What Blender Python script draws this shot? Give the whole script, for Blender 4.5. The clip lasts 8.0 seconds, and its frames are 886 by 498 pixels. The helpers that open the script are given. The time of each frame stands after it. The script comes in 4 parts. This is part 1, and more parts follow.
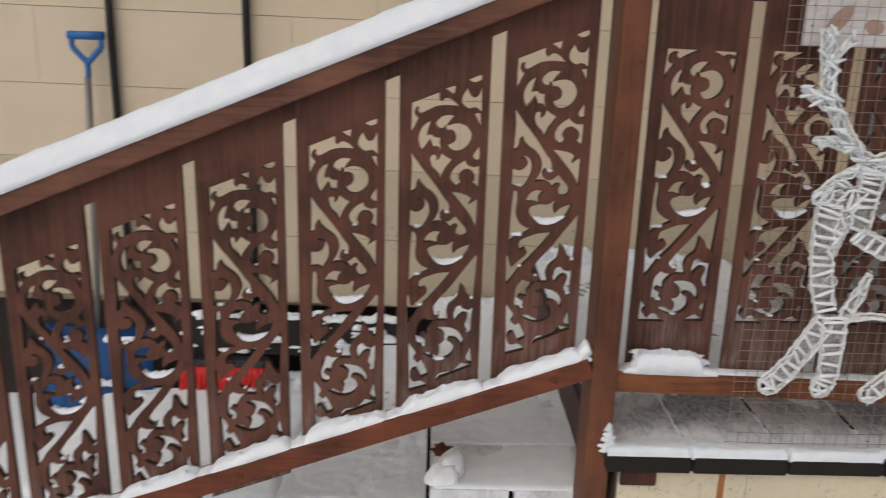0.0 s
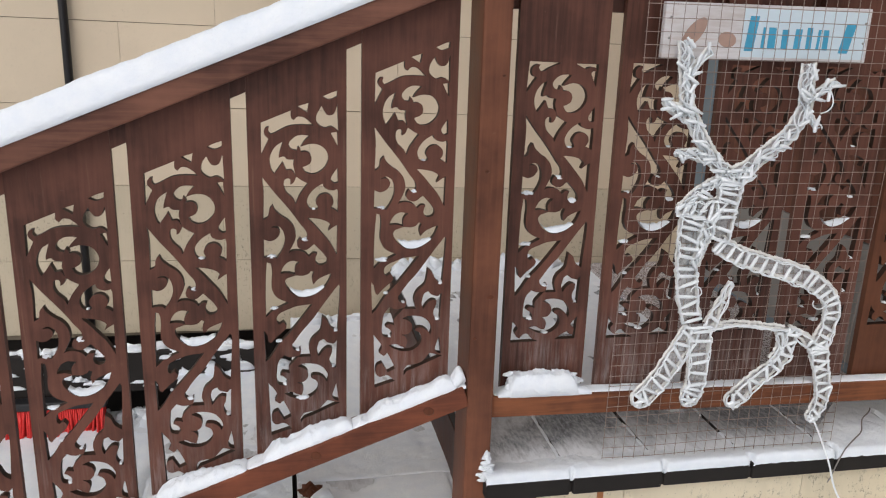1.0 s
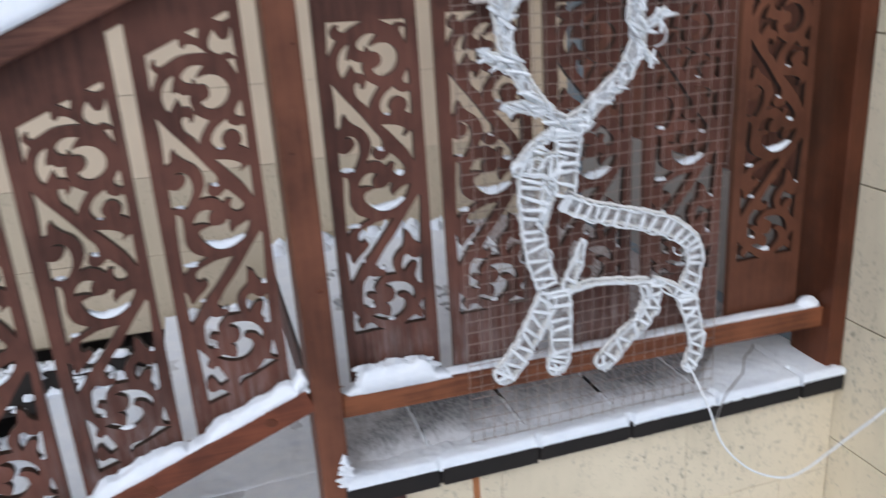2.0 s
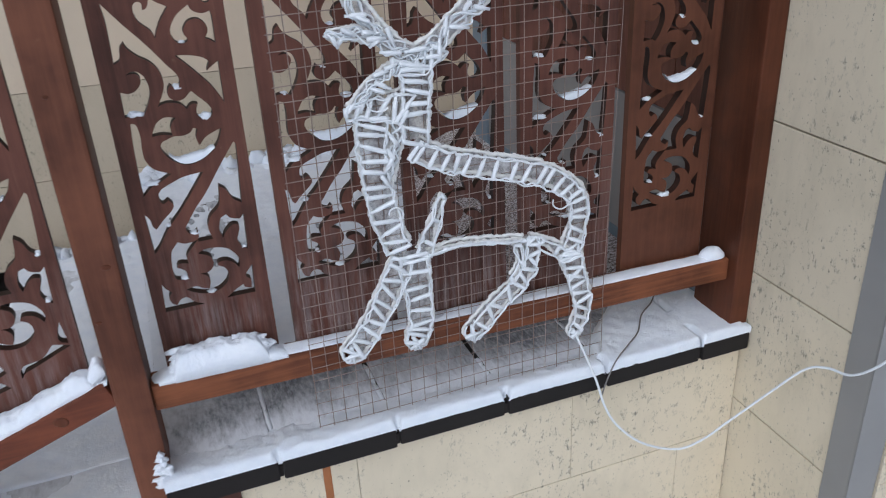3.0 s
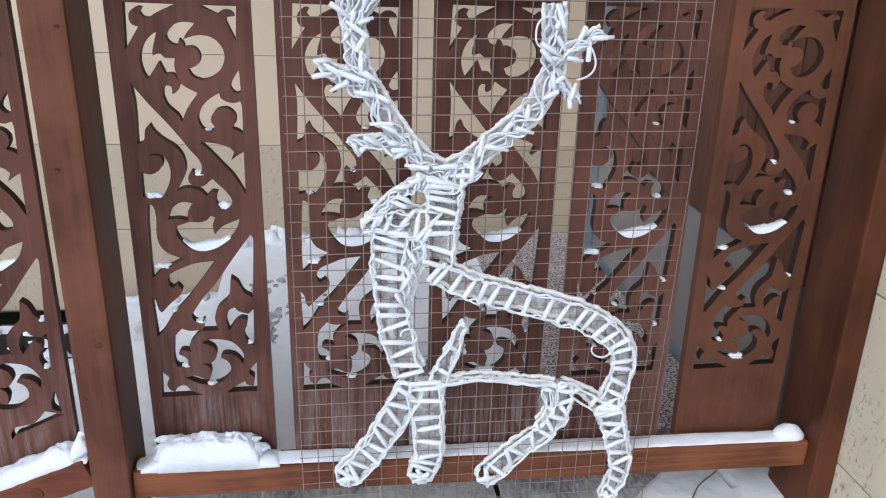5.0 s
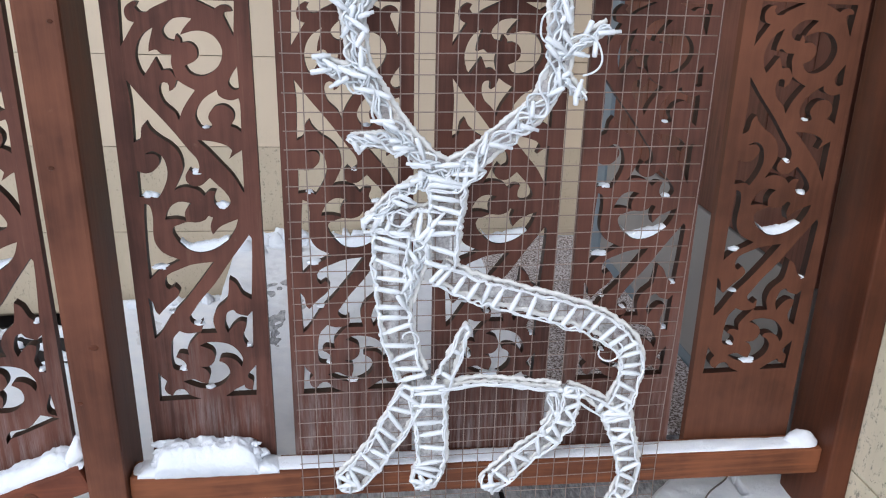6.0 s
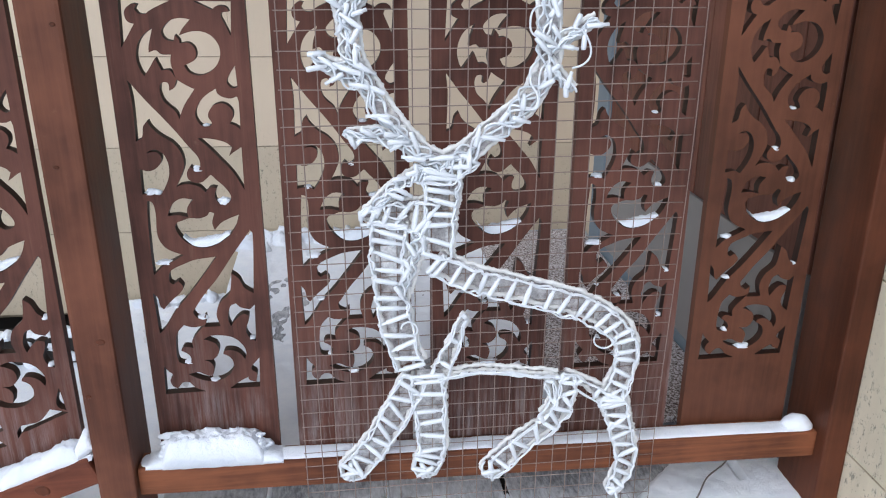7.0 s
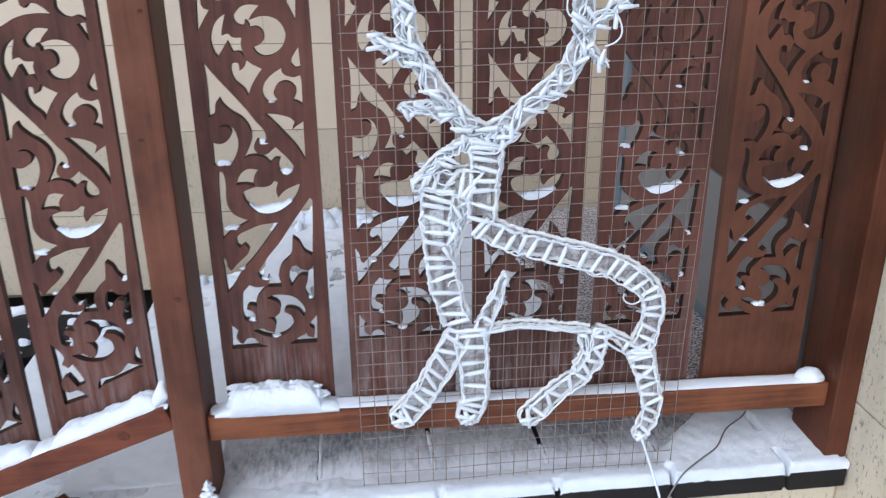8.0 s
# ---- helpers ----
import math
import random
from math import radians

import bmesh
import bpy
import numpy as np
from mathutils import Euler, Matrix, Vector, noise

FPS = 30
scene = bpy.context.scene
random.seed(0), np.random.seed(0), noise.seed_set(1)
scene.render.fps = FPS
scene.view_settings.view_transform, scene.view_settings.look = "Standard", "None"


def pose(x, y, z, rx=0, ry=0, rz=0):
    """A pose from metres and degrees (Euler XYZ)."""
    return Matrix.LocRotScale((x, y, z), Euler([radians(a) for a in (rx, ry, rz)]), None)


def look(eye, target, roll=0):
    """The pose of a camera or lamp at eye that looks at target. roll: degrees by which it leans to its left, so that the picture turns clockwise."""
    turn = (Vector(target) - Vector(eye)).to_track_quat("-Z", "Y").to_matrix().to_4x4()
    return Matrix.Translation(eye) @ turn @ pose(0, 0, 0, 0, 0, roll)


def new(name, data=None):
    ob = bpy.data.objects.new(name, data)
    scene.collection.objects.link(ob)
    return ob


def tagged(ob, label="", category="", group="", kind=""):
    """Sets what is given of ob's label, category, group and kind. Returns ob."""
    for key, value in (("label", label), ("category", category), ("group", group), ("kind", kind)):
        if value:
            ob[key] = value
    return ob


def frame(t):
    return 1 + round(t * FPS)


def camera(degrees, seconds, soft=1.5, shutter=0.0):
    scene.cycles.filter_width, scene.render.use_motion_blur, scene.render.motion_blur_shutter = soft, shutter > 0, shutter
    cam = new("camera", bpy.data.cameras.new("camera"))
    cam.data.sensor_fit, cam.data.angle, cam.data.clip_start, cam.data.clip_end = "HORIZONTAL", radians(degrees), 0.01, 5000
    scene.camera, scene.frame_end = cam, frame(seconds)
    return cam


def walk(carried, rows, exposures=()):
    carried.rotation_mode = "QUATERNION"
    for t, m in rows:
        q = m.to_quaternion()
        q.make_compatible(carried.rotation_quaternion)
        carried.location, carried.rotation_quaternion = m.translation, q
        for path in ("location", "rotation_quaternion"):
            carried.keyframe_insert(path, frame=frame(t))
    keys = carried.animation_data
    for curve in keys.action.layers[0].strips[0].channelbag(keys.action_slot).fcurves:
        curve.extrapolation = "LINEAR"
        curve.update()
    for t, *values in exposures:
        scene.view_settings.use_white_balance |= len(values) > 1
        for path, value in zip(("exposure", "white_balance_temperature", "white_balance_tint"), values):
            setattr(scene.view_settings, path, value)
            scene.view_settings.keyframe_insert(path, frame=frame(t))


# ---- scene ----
cam = camera(57.1, 8.0, soft=1.1, shutter=0.4)
PATH = [
    (0, (-0.523, -1.968, 0.787), (-0.499, -0.045, 0.237), 1.7),
    (0.5, (-0.548, -1.859, 0.795), (-0.265, 0.046, 0.255), 2.2),
    (1, (-0.541, -1.818, 0.812), (-0.155, 0.069, 0.271), 1.9),
    (1.5, (-0.455, -1.775, 0.844), (-0.033, 0.097, 0.282), 0.5),
    (2, (-0.254, -1.68, 0.823), (0.269, 0.135, 0.166), -3.8),
    (2.2, (-0.154, -1.633, 0.827), (0.453, 0.16, 0.073), -3.3),
    (3.3, (0.103, -1.365, 0.803), (0.695, 0.317, -0.103), -3.1),
    (3.5, (0.128, -1.338, 0.81), (0.729, 0.337, -0.102), -2.9),
    (4, (0.232, -1.327, 0.821), (0.724, 0.434, 0.011), 2.7),
    (4.5, (0.297, -1.34, 0.836), (0.601, 0.493, 0.098), 1.7),
    (6, (0.337, -1.303, 0.815), (0.582, 0.552, 0.108), 1.2),
    (6.5, (0.343, -1.315, 0.812), (0.58, 0.54, 0.104), 0.7),
    (7, (0.349, -1.337, 0.815), (0.579, 0.518, 0.104), 0.1),
    (7.5, (0.324, -1.374, 0.821), (0.549, 0.478, 0.099), -0.4),
    (8, (0.27, -1.472, 0.82), (0.475, 0.377, 0.085), -0.6),
]
walk(cam, [(t, look(eye, target, roll)) for t, eye, target, roll in PATH],
     exposures=[(0, -0.83, 6600, 10), (0.5, -0.63, 6450, 10), (1, -0.50, 6300, 10), (1.5, -0.43, 6100, 10), (2, -0.5, 5700, 10), (3.5, -0.70, 5500, 10), (4, -0.48, 5450, 10), (4.5, -0.26, 5650, 10), (6, -0.17, 5700, 10), (6.5, -0.18, 5700, 10), (7.5, -0.2, 5450, 10), (8, -0.2, 5400, 10)])

import collections
from mathutils import geometry

# ---- world and light: a white overcast winter sky ----
world = bpy.data.worlds.new("overcast_sky")
scene.world = world
world.use_nodes = True
wn = world.node_tree.nodes
wl = world.node_tree.links
sky = wn.new("ShaderNodeTexSky")
sky.sky_type = "NISHITA"
sky.sun_disc = False
sky.sun_elevation = radians(38)
sky.sun_rotation = radians(200)
sky.air_density, sky.dust_density, sky.ozone_density = 1.0, 4.0, 1.0
grey = wn.new("ShaderNodeHueSaturation")
grey.inputs["Saturation"].default_value = 0.45
wl.new(sky.outputs[0], grey.inputs["Color"])
wl.new(grey.outputs[0], wn["Background"].inputs["Color"])
wn["Background"].inputs["Strength"].default_value = 0.15

sun_data = bpy.data.lights.new("sun", "SUN")
sun_data.energy, sun_data.angle, sun_data.color = 1.2, radians(40), (1.0, 0.985, 0.97)
sun = new("sun", sun_data)
sun.matrix_world = look((-4.2, -2.6, 4.6), (0, 0, 0))


# ---- materials ----
def rgb(h):
    """Linear colour from a hex string."""
    v = [int(h[i:i + 2], 16) / 255 for i in (0, 2, 4)]
    return tuple(c / 12.92 if c <= 0.04045 else ((c + 0.055) / 1.055) ** 2.4 for c in v) + (1.0,)


class Nodes:
    """A small builder round one node material."""

    def __init__(self, name, rough=0.6, metal=0.0):
        self.m = bpy.data.materials.new(name)
        self.m.use_nodes = True
        self.n, self.l = self.m.node_tree.nodes, self.m.node_tree.links
        self.p = self.n["Principled BSDF"]
        self.p.inputs["Roughness"].default_value = rough
        self.p.inputs["Metallic"].default_value = metal
        self.co = self.n.new("ShaderNodeTexCoord").outputs["Object"]

    def scaled(self, s):
        k = self.n.new("ShaderNodeMapping")
        k.inputs["Scale"].default_value = s
        self.l.new(self.co, k.inputs[0])
        return k.outputs[0]

    def noise(self, scale, detail=4.0, rough=0.55, stretch=(1, 1, 1), warp=0.0):
        t = self.n.new("ShaderNodeTexNoise")
        t.inputs["Scale"].default_value, t.inputs["Detail"].default_value = scale, detail
        t.inputs["Roughness"].default_value, t.inputs["Distortion"].default_value = rough, warp
        self.l.new(self.scaled(stretch), t.inputs["Vector"])
        return t.outputs[0]

    def ramp(self, fac, *stops):
        r = self.n.new("ShaderNodeValToRGB")
        while len(r.color_ramp.elements) < len(stops):
            r.color_ramp.elements.new(0.5)
        for e, (at, col) in zip(r.color_ramp.elements, stops):
            e.position = at
            e.color = col if len(col) == 4 else (*col, 1)
        self.l.new(fac, r.inputs[0])
        return r.outputs[0]

    def mix(self, fac, a, b, kind="MIX"):
        x = self.n.new("ShaderNodeMix")
        x.data_type, x.blend_type = "RGBA", kind
        for sock, v in ((0, fac), (6, a), (7, b)):
            if isinstance(v, (float, int)):
                x.inputs[sock].default_value = v
            elif isinstance(v, tuple):
                x.inputs[sock].default_value = v
            else:
                self.l.new(v, x.inputs[sock])
        return x.outputs[2]

    def random(self):
        return self.n.new("ShaderNodeObjectInfo").outputs["Random"]

    def base(self, c):
        if isinstance(c, tuple):
            self.p.inputs["Base Color"].default_value = c
        else:
            self.l.new(c, self.p.inputs["Base Color"])
        return self

    def rough(self, c):
        self.l.new(c, self.p.inputs["Roughness"])
        return self

    def bump(self, h, strength=0.3, dist=0.002):
        b = self.n.new("ShaderNodeBump")
        b.inputs["Strength"].default_value, b.inputs["Distance"].default_value = strength, dist
        self.l.new(h, b.inputs["Height"])
        self.l.new(b.outputs[0], self.p.inputs["Normal"])
        return self


W1 = (1, 1, 1, 1)


def wood_paint(name, dark, light, streak, axis=2, wear=0.45, frosty=0.0, low=0.0, soft=0.0):
    """Stained, weathered wood with the grain along one axis; frosty: white scuffs of blown snow below the height low."""
    k = Nodes(name, 0.55)
    k.p.inputs["Specular IOR Level"].default_value = 0.22
    st = [9.0, 9.0, 9.0]
    st[axis] = 0.45
    off = k.n.new("ShaderNodeVectorMath")
    off.operation = "MULTIPLY_ADD"
    off.inputs[1].default_value = (1, 1, 1)
    lift = k.n.new("ShaderNodeVectorMath")
    lift.operation = "SCALE"
    lift.inputs[0].default_value = (31.0, 17.0, 23.0)
    k.l.new(k.random(), lift.inputs["Scale"])
    k.l.new(k.co, off.inputs[0])
    k.l.new(lift.outputs[0], off.inputs[2])
    k.co = off.outputs[0]
    g = k.noise(9, 6, 0.65, tuple(st), 0.3)
    big = k.noise(4.5, 4, 0.6)
    fine = k.noise(60, 4, 0.7)
    c = k.mix(k.ramp(g, (0.38 - soft, (0, 0, 0)), (0.66 + soft, (1, 1, 1))), dark, light)
    c = k.mix(k.ramp(big, (0.42, (0, 0, 0)), (0.74, (0.7, 0.7, 0.7))), c, tuple(v * 1.6 for v in light[:3]) + (1,))
    c = k.mix(k.ramp(big, (0.25, (0.55, 0.55, 0.55)), (0.45, (0, 0, 0))), c, tuple(v * 0.6 for v in dark[:3]) + (1,))
    st2 = [60.0, 60.0, 60.0]
    st2[axis] = 2.0
    w = k.noise(1.6, 5, 0.7, tuple(st2))
    c = k.mix(k.ramp(w, (0.62, (0, 0, 0)), (0.8, (wear, wear, wear))), c, streak)
    c = k.mix(k.ramp(fine, (0.66, (0, 0, 0)), (0.8, (0.25, 0.25, 0.25))), c, streak)
    if frosty:
        where = k.n.new("ShaderNodeSeparateXYZ")
        k.l.new(k.n.new("ShaderNodeTexCoord").outputs["Object"], where.inputs[0])
        span = k.n.new("ShaderNodeMapRange")
        span.inputs["From Min"].default_value, span.inputs["From Max"].default_value = low - 0.10, low + 0.28
        span.inputs["To Min"].default_value, span.inputs["To Max"].default_value = 1.0, 0.0
        k.l.new(where.outputs[2], span.inputs["Value"])
        st3 = [70.0, 70.0, 70.0]
        st3[axis] = 4.0
        scuff = k.ramp(k.noise(1.5, 6, 0.75, tuple(st3)), (0.44, (0, 0, 0)), (0.72, (frosty, frosty, frosty)))
        patch = k.ramp(k.noise(9.0, 3, 0.6, (1, 1, 0.5)), (0.40, (0.1, 0.1, 0.1)), (0.62, (1, 1, 1)))
        scuff = k.mix(1.0, scuff, patch, "MULTIPLY")
        c = k.mix(k.mix(1.0, scuff, span.outputs[0], "MULTIPLY"), c, (0.55, 0.53, 0.52, 1))
    k.base(c).bump(g, 0.3, 0.0015)
    k.rough(k.ramp(big, (0.3, (0.45, 0.45, 0.45)), (0.8, (0.7, 0.7, 0.7))))
    return k.m


def snow_material(name, tint=(0.80, 0.84, 0.90, 1), crest=(0.90, 0.92, 0.94, 1)):
    k = Nodes(name, 0.8)
    f = k.noise(140, 6, 0.75)
    b = k.noise(18, 5, 0.65)
    k.base(k.mix(k.ramp(b, (0.3, (0, 0, 0)), (0.75, (1, 1, 1))), tint, crest))
    k.p.inputs["Subsurface Weight"].default_value = 0.15
    k.p.inputs["Subsurface Radius"].default_value = (0.01, 0.01, 0.01)
    k.p.inputs["Subsurface Scale"].default_value = 0.3
    both = k.mix(0.45, f, b)
    k.bump(both, 0.9, 0.006)
    return k.m


def siding_material(name, base, grime=0.0):
    """Painted fibre-cement boards: cream, faintly mottled, with grey-green grime specks."""
    k = Nodes(name, 0.7)
    mott = k.noise(2.2, 4, 0.6)
    c = k.mix(k.ramp(mott, (0.3, (0, 0, 0)), (0.75, (1, 1, 1))), base, tuple(v * 0.86 for v in base[:3]) + (1,))
    r = k.n.new("ShaderNodeMath")
    r.operation = "MULTIPLY"
    r.inputs[1].default_value = 0.12
    k.l.new(k.random(), r.inputs[0])
    c = k.mix(r.outputs[0], c, tuple(v * 0.75 for v in base[:3]) + (1,))
    if grime:
        s = k.noise(75, 5, 0.8, (1, 1, 0.6))
        patch = k.noise(4.5, 4, 0.6, (1, 1, 0.8), 0.6)
        m1 = k.ramp(s, (0.555, (0, 0, 0)), (0.64, (0.85, 0.85, 0.85)))
        m2 = k.ramp(patch, (0.40, (0, 0, 0)), (0.58, (grime, grime, grime)))
        both = k.mix(1.0, m1, m2, "MULTIPLY")
        dots = k.ramp(k.noise(150, 2, 0.5, (1, 1, 0.7)), (0.69, (0, 0, 0)), (0.73, (0.8 * grime, 0.8 * grime, 0.8 * grime)))
        both = k.mix(1.0, both, dots, "LIGHTEN")
        smear = k.ramp(k.noise(6.5, 5, 0.65, (1, 1, 0.4), 0.4), (0.48, (0, 0, 0)), (0.78, (0.42 * grime, 0.42 * grime, 0.42 * grime)))
        c = k.mix(smear, c, (0.36, 0.32, 0.22, 1))
        c = k.mix(both, c, (0.15, 0.14, 0.11, 1))
    k.base(c).bump(k.noise(120, 4), 0.12, 0.001)
    return k.m


def plank_material(name, grey, snowy=0.5, front=None):
    """Weathered plank, with wind-blown snow rubbed into its grain and lying in patches; front: snow thickens towards that y."""
    k = Nodes(name, 0.75)
    g = k.noise(5, 6, 0.7, (22, 0.9, 22), 0.25)
    fine = k.noise(70, 4, 0.7, (1.6, 0.5, 1))
    c = k.mix(g, tuple(v * 0.42 for v in grey[:3]) + (1,), tuple(v * 1.25 for v in grey[:3]) + (1,))
    rub = k.ramp(fine, (0.42, (0, 0, 0)), (0.68, (0.6, 0.6, 0.6)))
    c = k.mix(rub, c, (0.66, 0.69, 0.73, 1))
    d = k.noise(4.2, 7, 0.68, (1.5, 1, 1), 0.5)
    c = k.mix(k.ramp(d, (0.56 - snowy * 0.3, (0, 0, 0)), (0.68 - snowy * 0.3, (0.42, 0.42, 0.42)), (0.84 - snowy * 0.3, (0.92, 0.92, 0.92))), c, (0.78, 0.80, 0.83, 1))
    if front is not None:
        where = k.n.new("ShaderNodeSeparateXYZ")
        k.l.new(k.co, where.inputs[0])
        span = k.n.new("ShaderNodeMapRange")
        span.inputs["From Min"].default_value, span.inputs["From Max"].default_value = front + 0.16, front
        k.l.new(where.outputs[1], span.inputs["Value"])
        drift = k.mix(0.62, span.outputs[0], k.noise(16, 6, 0.7, (2.2, 0.6, 1), 0.3))
        c = k.mix(k.ramp(drift, (0.42, (0, 0, 0)), (0.62, (0.85, 0.85, 0.85))), c, (0.80, 0.82, 0.86, 1))
    k.base(c).bump(g, 0.35, 0.002)
    return k.m


BROWN = wood_paint("brown_stained_board", rgb("40271f"), rgb("5e3c31"), rgb("8a7060"), wear=0.38, soft=0.05, frosty=0.62, low=-0.10)
BROWN_CLEAN = wood_paint("clean_brown_board", rgb("46291c"), rgb("5e3a29"), rgb("7a5c46"), wear=0.18, soft=0.14)
BROWN_X = wood_paint("brown_stained_rail", rgb("573220"), rgb("7a4a2f"), rgb("936647"), axis=0, wear=0.4)
BROWN_POST = wood_paint("brown_stained_post", rgb("4a2b1f"), rgb("6b4330"), rgb("84604d"), wear=0.15, soft=0.2)
BROWN_HAND = wood_paint("brown_handrail", rgb("4b2e25"), rgb("694638"), rgb("85685a"), axis=0, wear=0.3)
FOOT_RAIL = wood_paint("brown_stair_rail", rgb("4f2c1f"), rgb("713f2b"), rgb("8a5c44"), axis=0, wear=0.3, soft=0.1)
KNOT = wood_paint("wood_knot", rgb("472718"), rgb("5a3321"), rgb("6b4430"), wear=0.2)
# darker brown that paints the shade inside the sawn cut-outs
SAWN_SHADE = wood_paint("shaded_sawn_edge", rgb("21130e"), rgb("311d16"), rgb("4a352a"), wear=0.2)
# the wall-side post's shade is put into this brown; the leaves share it
BROWN_SHADE = wood_paint("shaded_brown_post", rgb("3c1f12"), rgb("56301e"), rgb("7c5843"), wear=0.3, soft=0.12)
BROWN_DARK = wood_paint("dark_stained_wood", rgb("33201a"), rgb("472b22"), rgb("5d4438"))
DOOR_BROWN = wood_paint("brown_door_boards", rgb("553429"), rgb("6e483b"), rgb("806557"), wear=0.25)
SNOW = snow_material("snow")
# greyer copy of the snow, with the porch's shade put into its colour
SHADED_SNOW = snow_material("shaded_snow", (0.74, 0.78, 0.84, 1), (0.84, 0.87, 0.90, 1))
CREAM = siding_material("cream_siding", rgb("d6c5ac"), 0.12)
CREAM_DIRTY = siding_material("cream_siding_weathered", rgb("d8cbb0"), 1.0)
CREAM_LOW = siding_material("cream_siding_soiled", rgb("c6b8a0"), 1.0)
DECK = plank_material("dusted_deck_plank", rgb("7c7f85"), 0.35, -0.03)
TREAD = plank_material("dusted_step_plank", rgb("939292"), 0.95)


def plain(name, col, rough=0.5, metal=0.0, vary=0.15, scale=20, bump=0.1):
    k = Nodes(name, rough, metal)
    f = k.noise(scale, 4)
    k.base(k.mix(f, tuple(v * (1 - vary) for v in col[:3]) + (1,), tuple(min(1, v * (1 + vary)) for v in col[:3]) + (1,)))
    if bump:
        k.bump(f, bump, 0.001)
    return k.m


BLACK_END = plain("black_end_and_gap_shade", rgb("17110d"), 0.9, vary=0.6, scale=14, bump=0.3)
JOINT = plain("dark_joint", rgb("7d7160"), 0.8)
# near-black that puts shade into gaps, recesses and the parts under the planks
GAP_SHADE = plain("recess_shade", rgb("221d1a"), 0.9)
GREY_METAL = plain("grey_sheet_metal", rgb("8c8a87"), 0.5, 0.1, 0.12, 6, 0.05)
BLUE_GREY = plain("blue_grey_paint", rgb("717f89"), 0.5, 0.0, 0.1, 6, 0.05)
WIRE = plain("galvanised_wire", rgb("93837a"), 0.45, 0.5, 0.25, 60, 0)
FROSTED_CABLE = plain("frosted_cable", rgb("cdd2d6"), 0.8, 0.0, 0.18, 160, 0.8)
WHITE_CABLE = plain("white_plastic_cable", rgb("dde0e2"), 0.4, 0.0, 0.08, 90, 0)
BLACK_PIPE = plain("black_pipe", rgb("1f1d1e"), 0.45, 0.1, 0.2, 12, 0.05)
BLUE_PLASTIC = plain("blue_plastic", rgb("1f5f9f"), 0.4, 0.0, 0.12, 9, 0.05)
ALU = plain("grey_shaft", rgb("7e7a77"), 0.4, 0.4, 0.15, 12, 0.05)
RED_BRISTLE = plain("red_bristles", rgb("d5302c"), 0.5, 0.0, 0.25, 50, 0.2)
BLACK_PLASTIC = plain("black_plastic", rgb("232325"), 0.45, 0.0, 0.2, 15, 0.1)
RUST = plain("rust_stain", rgb("9a6238"), 0.8, 0.0, 0.35, 18, 0.2)


def frost_material():
    """Thin clouded film of ice and frost between the light cables."""
    k = Nodes("hoar_frost", 0.6)
    k.base((0.88, 0.89, 0.89, 1))
    f = k.noise(95, 5, 0.7)
    k.l.new(k.ramp(f, (0.34, (0.25, 0.25, 0.25)), (0.64, (0.62, 0.62, 0.62))), k.p.inputs["Alpha"])
    k.bump(k.noise(160, 4), 0.2, 0.002)
    return k.m


FROST = frost_material()
RIME = plain("rime_crust", rgb("dad9d5"), 0.85, 0.0, 0.16, 130, 0.9)


def mat_material():
    """Doormat of grey-brown bristle, speckled with snow."""
    k = Nodes("speckled_doormat", 0.95)
    f = k.noise(150, 3, 0.75)
    k.base(k.ramp(f, (0.40, rgb("5a4b47")), (0.48, rgb("a39894")), (0.56, rgb("dedadb"))))
    k.bump(f, 1.0, 0.006)
    return k.m


DOORMAT = mat_material()


def sign_material():
    k = Nodes("whitewashed_sign_board", 0.6)
    g = k.noise(5, 5, 0.6, (1, 8, 8))
    k.base(k.ramp(g, (0.3, rgb("b5aba6")), (0.55, rgb("cdc9c9")), (0.8, rgb("b29c8d"))))
    return k.m


SIGN = sign_material()
SIGN_BLUE = plain("blue_sign_paint", rgb("3f94b4"), 0.5, 0.0, 0.2, 30, 0)
SIGN_PALE = plain("pale_blue_sign_paint", rgb("c6d3da"), 0.5, 0.0, 0.05, 30, 0)
SIGN_BROWN = plain("faded_brown_sign_paint", rgb("a48678"), 0.6, 0.0, 0.2, 40, 0)


# ---- mesh helpers ----
def finish(name, bm, materials):
    me = bpy.data.meshes.new(name)
    bmesh.ops.recalc_face_normals(bm, faces=bm.faces)
    bm.to_mesh(me)
    bm.free()
    for m in materials if isinstance(materials, (list, tuple)) else [materials]:
        me.materials.append(m)
    return me


def thing(name, bm, materials, label, category, group="", kind=""):
    return tagged(new(name, finish(name, bm, materials)), label, category, group, kind)


def world_pose(ob):
    """The pose of an object in the world, through its parents."""
    own = Matrix.Translation(ob.location)
    return own if ob.parent is None else world_pose(ob.parent) @ ob.matrix_parent_inverse @ own


def attach(ob, parent):
    """Makes ob a part of parent and leaves it where it stands."""
    ob.parent = parent
    ob.matrix_parent_inverse = world_pose(parent).inverted()
    return ob


def part(name, bm, material, parent, label=""):
    """Links a bmesh, drawn in world coordinates, as one part of a thing."""
    return tagged(attach(new(name, finish(name, bm, material)), parent), label)


def holder(name, label, category, at=(0, 0, 0), group="", kind=""):
    ob = new(name)
    ob.empty_display_size = 0.05
    ob.location = at
    return tagged(ob, label, category, group, kind)


